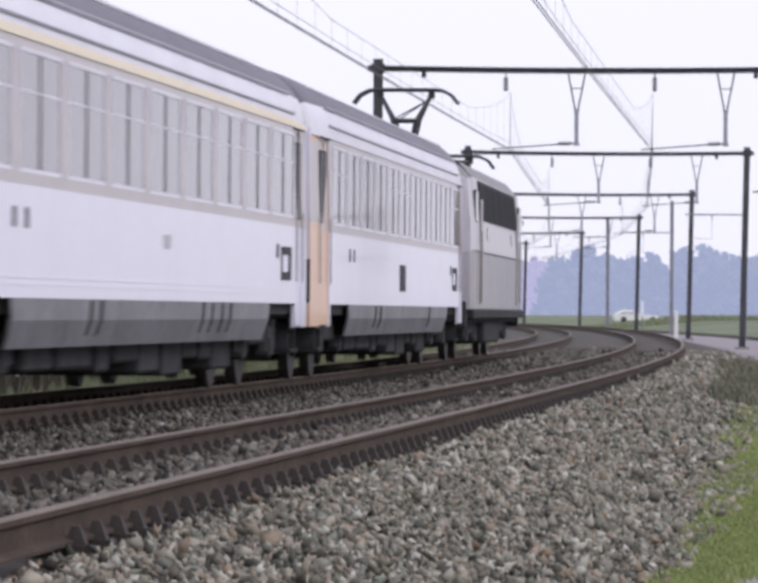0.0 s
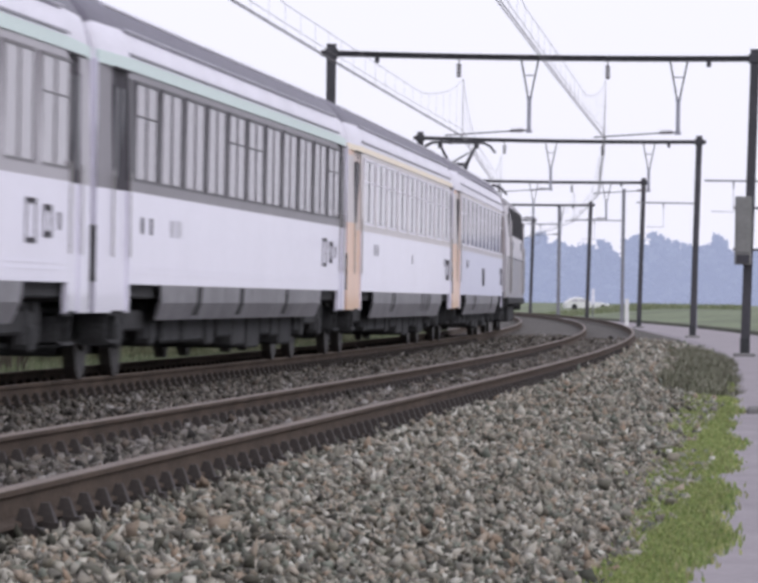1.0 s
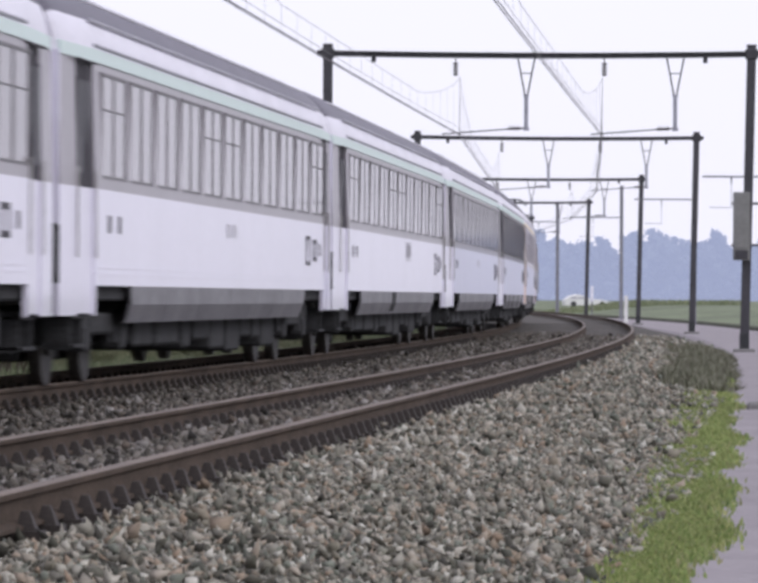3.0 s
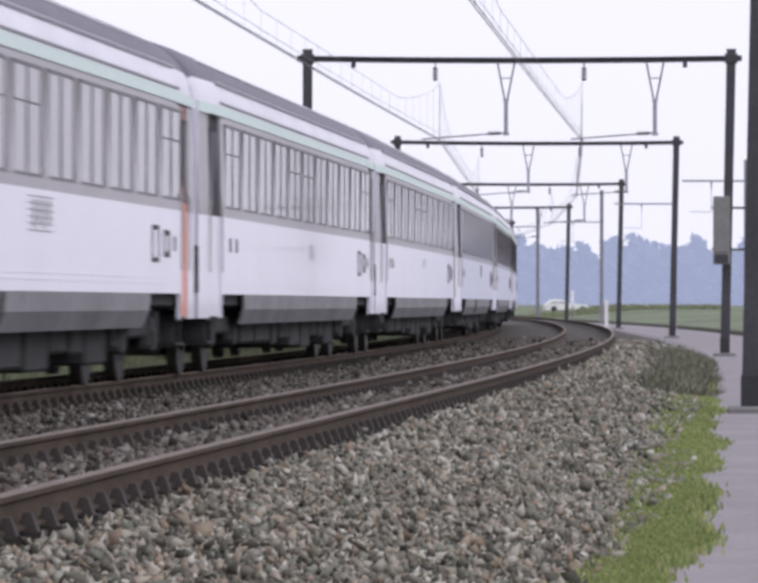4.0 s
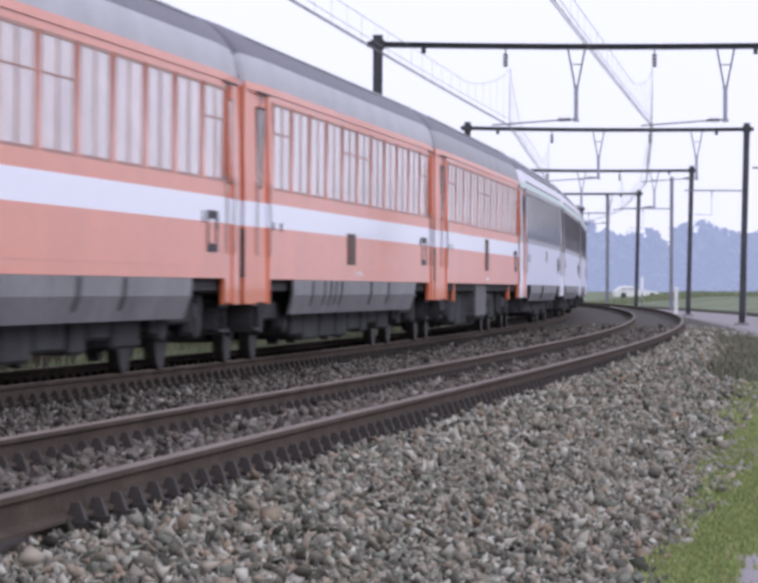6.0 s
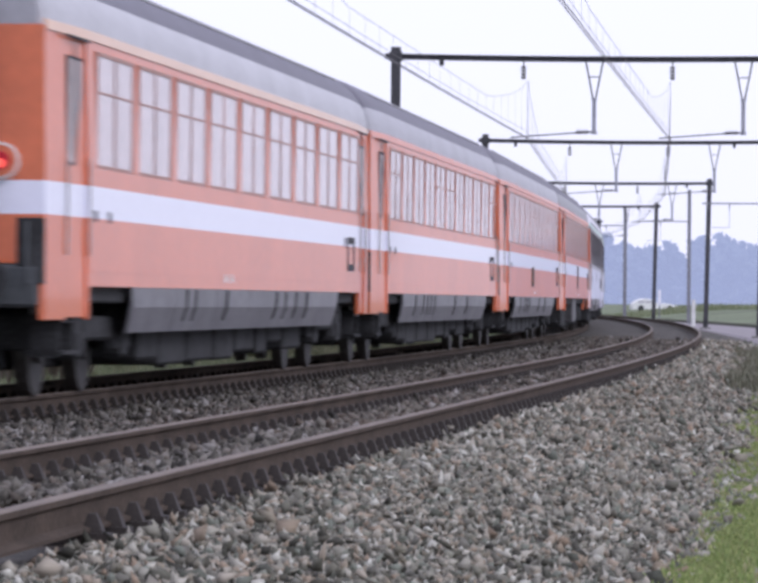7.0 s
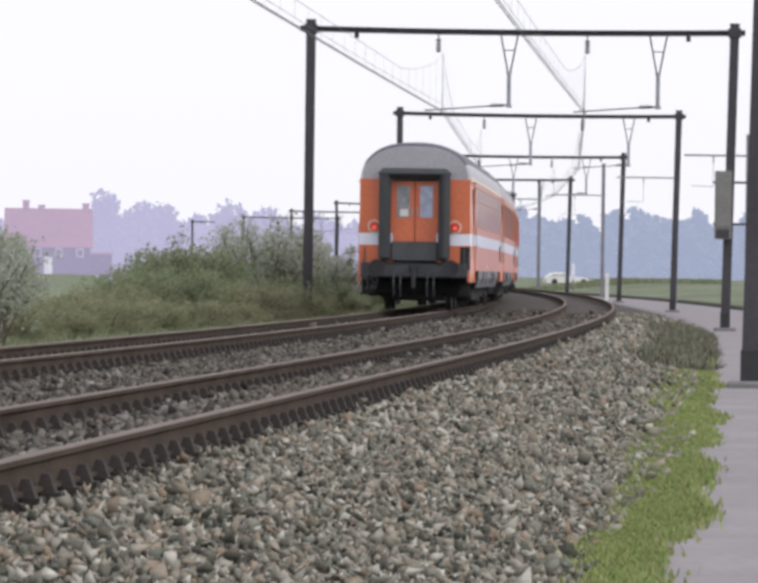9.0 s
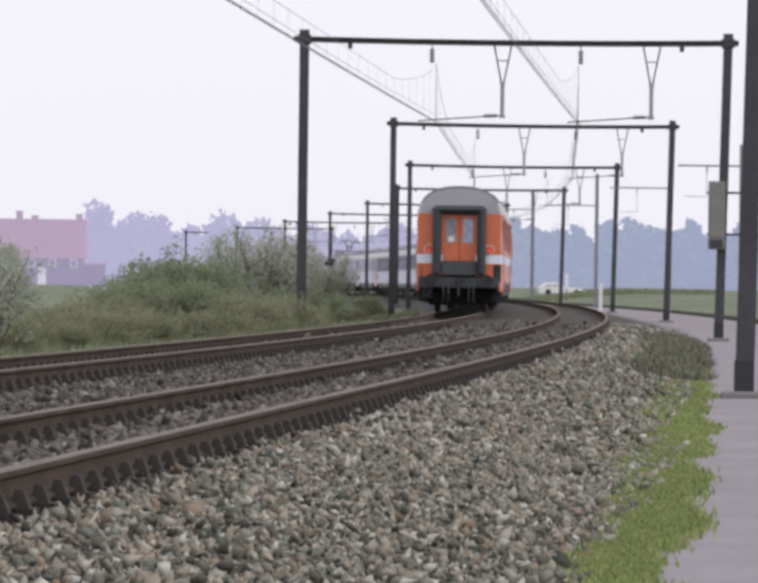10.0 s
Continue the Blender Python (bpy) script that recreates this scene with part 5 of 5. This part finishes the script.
for i, (k, x, d, sc) in enumerate((
        (1, 150, 128, 0.75), (1, 195, 132, 0.9), (0, 240, 134, 0.9), (1, 275, 128, 1.0), (0, 310, 137, 1.25), (0, 352, 140, 1.55), (0, 394, 139, 1.6),
        (1, 350, 126, 1.05), (0, 432, 140, 1.42), (1, 420, 127, 1.1), (1, 310, 124, 1.0), (1, 385, 121, 1.0), (2, 462, 150, 1.15), (2, 505, 152, 1.28), (2, 548, 150, 1.3), (2, 590, 152, 1.22),
        (0, 480, 134, 1.0), (1, 520, 131, 1.0), (0, 565, 135, 1.0), (1, 605, 136, 1.05), (3, 655, 160, 1.05), (3, 690, 166, 1.0), (0, 640, 150, 1.0),
        (1, 668, 146, 0.95), (0, 700, 152, 0.9), (1, 722, 160, 0.8), (2, 620, 158, 1.15), (1, 745, 175, 0.8), (0, 770, 200, 0.8), (1, 790, 215, 0.8),
        (1, 130, 107, 1.04), (1, 185, 112, 1.16), (1, 245, 113, 1.28), (0, 300, 115, 1.10), (1, 355, 115, 1.34), (0, 405, 116, 1.16), (1, 455, 118, 1.34), (1, 515, 121, 1.34),
        (1, 60, 101, 0.92), (1, 100, 108, 0.98), (1, 600, 128, 1.28), (1, 215, 108, 0.98), (1, 330, 110, 0.98), (1, 275, 109, 0.92), (1, 430, 113, 0.98), (1, 20, 96, 0.85), (1, 155, 102, 0.79), (1, 560, 122, 1.10), (1, 485, 116, 0.92),
        (1, 470, 122, 0.8), (1, 560, 124, 0.8), (1, 230, 120, 0.8),
        (3, -95, 86, 0.95), (3, -50, 90, 0.92), (3, -140, 84, 1.0), (3, 0, 98, 0.9), (2, -75, 82, 0.95), (3, -120, 80, 0.9), (2, -20, 88, 0.85), (0, 20, 100, 0.7),
        (3, -190, 82, 1.0), (2, -170, 80, 1.0), (1, 50, 96, 0.62), (1, 85, 104, 0.55))):
    put_shrub(k, at9(x), d, sc, i * 1.7)


def blades(name, label, material, spots, height, width, seed, kind="stuff"):
    """Grass: bent blades, each two faces, at the given places (n, 3)."""
    rng = np.random.default_rng(seed)
    n = len(spots)
    a = rng.uniform(0, 6.28, n)
    side = np.stack([np.cos(a), np.sin(a), np.zeros(n)], 1)
    lean = np.stack([-np.sin(a), np.cos(a), np.zeros(n)], 1) * rng.uniform(-0.8, 0.8, n)[:, None]
    h = (height * rng.uniform(0.4, 1.2, n))[:, None]
    w = (width * rng.uniform(0.6, 1.4, n))[:, None]
    up = np.array([[0, 0, 1.0]])
    b0, b1 = spots - side * w, spots + side * w
    m0, m1 = spots - side * w * 0.8 + up * h * 0.6 + lean * h * 0.3, spots + side * w * 0.8 + up * h * 0.6 + lean * h * 0.3
    tip = spots + up * h * 0.95 + lean * h * 0.9
    v = np.stack([b0, b1, m1, m0, tip], 1).reshape(-1, 3)
    i = np.arange(n) * 5
    faces = [(k, k + 1, k + 2, k + 3) for k in i.tolist()] + [(k + 3, k + 2, k + 4) for k in i.tolist()]
    return tagged(link_mesh(name, v.tolist(), faces, material), label, "grass", kind=kind)


def line_points(s, off, z):
    th = np.interp(s, LINE_S, LINE_TH)
    return np.stack([np.interp(s, LINE_S, LINE_X) + off * np.cos(th), np.interp(s, LINE_S, LINE_Y) - off * np.sin(th), z], 1)


BED_X = np.array([-5.2, -4.3, -3.1, 3.0, 3.75, 4.95, 5.5])
BED_Z = np.array([-0.72, -0.42, -0.235, -0.235, -0.28, -0.54, -0.72])


def verge():
    rng = np.random.default_rng(7)
    # patches of low green weeds between the ballast and the path
    s0 = rng.uniform(6, 84, 1500)
    edge = 0.07 * np.sin(s0 * 0.9) + 0.06 * np.sin(s0 * 0.37 + 1.0)
    o0 = 5.60 - 0.0150 * (s0 - 10) - 0.05 * np.clip((27 - s0) / 16, 0, 1) + rng.triangular(-0.27, 0.0, 0.25, 1500) * np.clip(0.55 + (s0 - 10) / 35, 0.55, 1) + edge
    keep = np.sin(s0 * 1.15 + 0.6) + 0.7 * np.sin(s0 * 0.47) + rng.normal(0, 0.7, 1500) > -1.1
    s0, o0 = s0[keep], o0[keep]
    n = 170000
    pick = rng.integers(0, len(s0), n)
    s = s0[pick] + rng.normal(0, 0.35, n)
    o = o0[pick] + rng.normal(0, 0.075, n)
    z = np.maximum(np.interp(o, BED_X, BED_Z), np.where(o > 4.85, PATH_Z - 0.03, -9)) + 0.012
    blades("grass", "bright yellow-green weeds along the path's edge", M_GRASS, line_points(s, o, z), 0.066, 0.010, 8)
    n = 15000
    s0 = rng.uniform(58, 108, 300)
    pick = rng.integers(0, 300, n)
    s = s0[pick] + rng.normal(0, 0.3, n)
    o = 4.62 + rng.normal(0, 0.27, 300)[pick] + rng.normal(0, 0.05, n)
    blades("dry_weeds", "dull brown-green weeds at the ballast's foot", M_WEED, line_points(s, o, np.interp(o, BED_X, BED_Z)), 0.24, 0.012, 9)
    # taller meadow grass before the parked car
    n = 9000
    a, r = np.radians(rng.uniform(1.0, 4.0, n)), rng.uniform(425, 449, n)
    x, y = r * np.sin(a), r * np.cos(a)
    z = np.array([-0.72 + rise(p, q) for p, q in zip(x, y)])
    blades("meadow_grass", "tall pale green grass in the meadow", M_BANKGRASS, np.stack([x, y, z], 1), 0.38, 0.04, 12)
    # the bank beyond the far track
    n = 42000
    s, o = rng.uniform(55, 215, n), -4.6 - rng.exponential(1.8, n)
    blades("bank_grass", "rough dull green grass on the far bank", M_BANKGRASS, line_points(s, o, np.maximum(np.interp(o, BED_X, BED_Z), -0.72)), 0.36, 0.02, 10)


verge()


# ---------------------------------------------------------------- sleepers and ballast stones, last
def sleeper_mesh():
    bm = box(-1.28, 1.28, -0.125, 0.125, -0.42, -0.222, bevel=0.02)
    me = bpy.data.meshes.new("sleeper")
    bm.to_mesh(me), bm.free()
    me.materials.append(M_SLEEPER)
    bm = box(-0.16, 0.16, -0.07, 0.07, -0.23, -0.178)
    for q in (-1, 1):  # clips that lean on the rail's foot
        r = bmesh.ops.create_cube(bm, size=1)
        for v in r["verts"]:
            up = v.co.z > 0
            v.co = Vector((q * (0.075 + (0.06 if v.co.x * q > 0 else -0.045) * (0.35 if up else 1.0)), v.co.y * (0.05 if up else 0.11), -0.09 if up else -0.19))
    fm = bpy.data.meshes.new("fastening")
    bm.to_mesh(fm), bm.free()
    fm.materials.append(M_FAST)
    return me, fm


def sleepers():
    me, fm = sleeper_mesh()
    for track, s0 in ((1, 9.0), (-1, 22.0)):
        for i in range(148):
            s = s0 + 0.6 * i
            o = tagged(new("sleeper", me), "dark worn sleeper bedded in the ballast", "sleeper", "sleepers of the two tracks")
            o.matrix_basis = line_pose(s, track * SPACING / 2)
            for side in (-1, 1):
                k = new("fastening", fm)
                k.parent = o
                k.matrix_basis = Matrix.Translation((side * 0.7525, 0, CANT * side))


sleepers()

CUBE = np.array([(-1, -1, -1), (1, -1, -1), (1, 1, -1), (-1, 1, -1), (-1, -1, 1), (1, -1, 1), (1, 1, 1), (-1, 1, 1)], float)
CUBE_F = np.array([(0, 3, 2, 1), (4, 5, 6, 7), (0, 1, 5, 4), (1, 2, 6, 5), (2, 3, 7, 6), (3, 0, 4, 7)])


OCTA = np.array([(1, 0, 0), (0, 1, 0), (-1, 0, 0), (0, -1, 0), (0, 0, 1), (0, 0, -1)], float) * 1.35
OCTA_F = np.array([(0, 1, 4), (1, 2, 4), (2, 3, 4), (3, 0, 4), (1, 0, 5), (2, 1, 5), (3, 2, 5), (0, 3, 5)])


def stones(areas, seed, shape, shape_faces, material):
    rng = np.random.default_rng(seed)
    allv = []
    for s0, s1, o0, o1, per, size in areas:
        n = int((s1 - s0) * (o1 - o0) * per)
        s, o = rng.uniform(s0, s1, n), rng.uniform(o0, o1, n)
        r = size * rng.lognormal(0, 0.28, n)
        z = np.maximum(np.interp(o, BED_X, BED_Z), np.where(o > 4.85, PATH_Z - 0.02, -9)) + r * rng.uniform(-0.5, 1.3, n) + 0.02 * np.sin(s * 1.7) * np.sin(o * 3.1)
        c = line_points(s, o, z)
        v = shape[None] * (1 + rng.uniform(-0.75, 0.4, (n, len(shape), 3))) + rng.uniform(-0.2, 0.2, (n, len(shape), 3))
        v = v * np.stack([rng.uniform(0.6, 1.1, n), rng.uniform(0.4, 0.75, n), rng.uniform(0.3, 0.65, n)], 1)[:, None]
        q = rng.normal(size=(n, 4))
        q /= np.linalg.norm(q, axis=1)[:, None]
        w, x, y, k = q.T
        R = np.stack([1 - 2 * (y * y + k * k), 2 * (x * y - k * w), 2 * (x * k + y * w), 2 * (x * y + k * w), 1 - 2 * (x * x + k * k), 2 * (y * k - x * w),
                      2 * (x * k - y * w), 2 * (y * k + x * w), 1 - 2 * (x * x + y * y)], 1).reshape(n, 3, 3)
        allv.append(np.einsum("nij,nkj->nki", R, v) * r[:, None, None] + c[:, None])
    v = np.concatenate(allv)
    n = len(v)
    nv, nf, k = len(shape), len(shape_faces), shape_faces.shape[1]
    idx = (shape_faces[None] + (np.arange(n) * nv)[:, None, None]).reshape(-1)
    me = bpy.data.meshes.new("ballast_stones")
    me.vertices.add(n * nv)
    me.vertices.foreach_set("co", v.astype(np.float32).ravel())
    me.loops.add(len(idx))
    me.loops.foreach_set("vertex_index", idx.astype(np.int32))
    me.polygons.add(n * nf)
    me.polygons.foreach_set("loop_start", np.arange(0, len(idx), k, dtype=np.int32))
    me.materials.append(material)
    me.update(calc_edges=True)
    return tagged(new("ballast_stones", me), "loose brown and grey crushed stones of the trackbed", "ballast stones", kind="stuff")


stones(((5, 18, 2.82, 5.38, 820, 0.026), (18, 32, 2.82, 5.45, 720, 0.027), (32, 55, 2.82, 5.15, 430, 0.031)), 11, OCTA, OCTA_F, M_STONES)
stones(((55, 130, 2.82, 5.0, 330, 0.035),), 12, OCTA, OCTA_F, M_STONES)
stones(((13, 45, 1.30, 2.66, 480, 0.027),), 14, CUBE, CUBE_F, M_STONES_DARK)
stones(((45, 130, 1.30, 2.66, 230, 0.031), (17, 60, -1.14, 1.14, 380, 0.029), (60, 140, -1.14, 1.14, 180, 0.032),
        (30, 130, -2.64, -1.32, 170, 0.032), (40, 150, -4.3, -2.86, 150, 0.032)), 13, OCTA, OCTA_F, M_STONES_DARK)


motions()
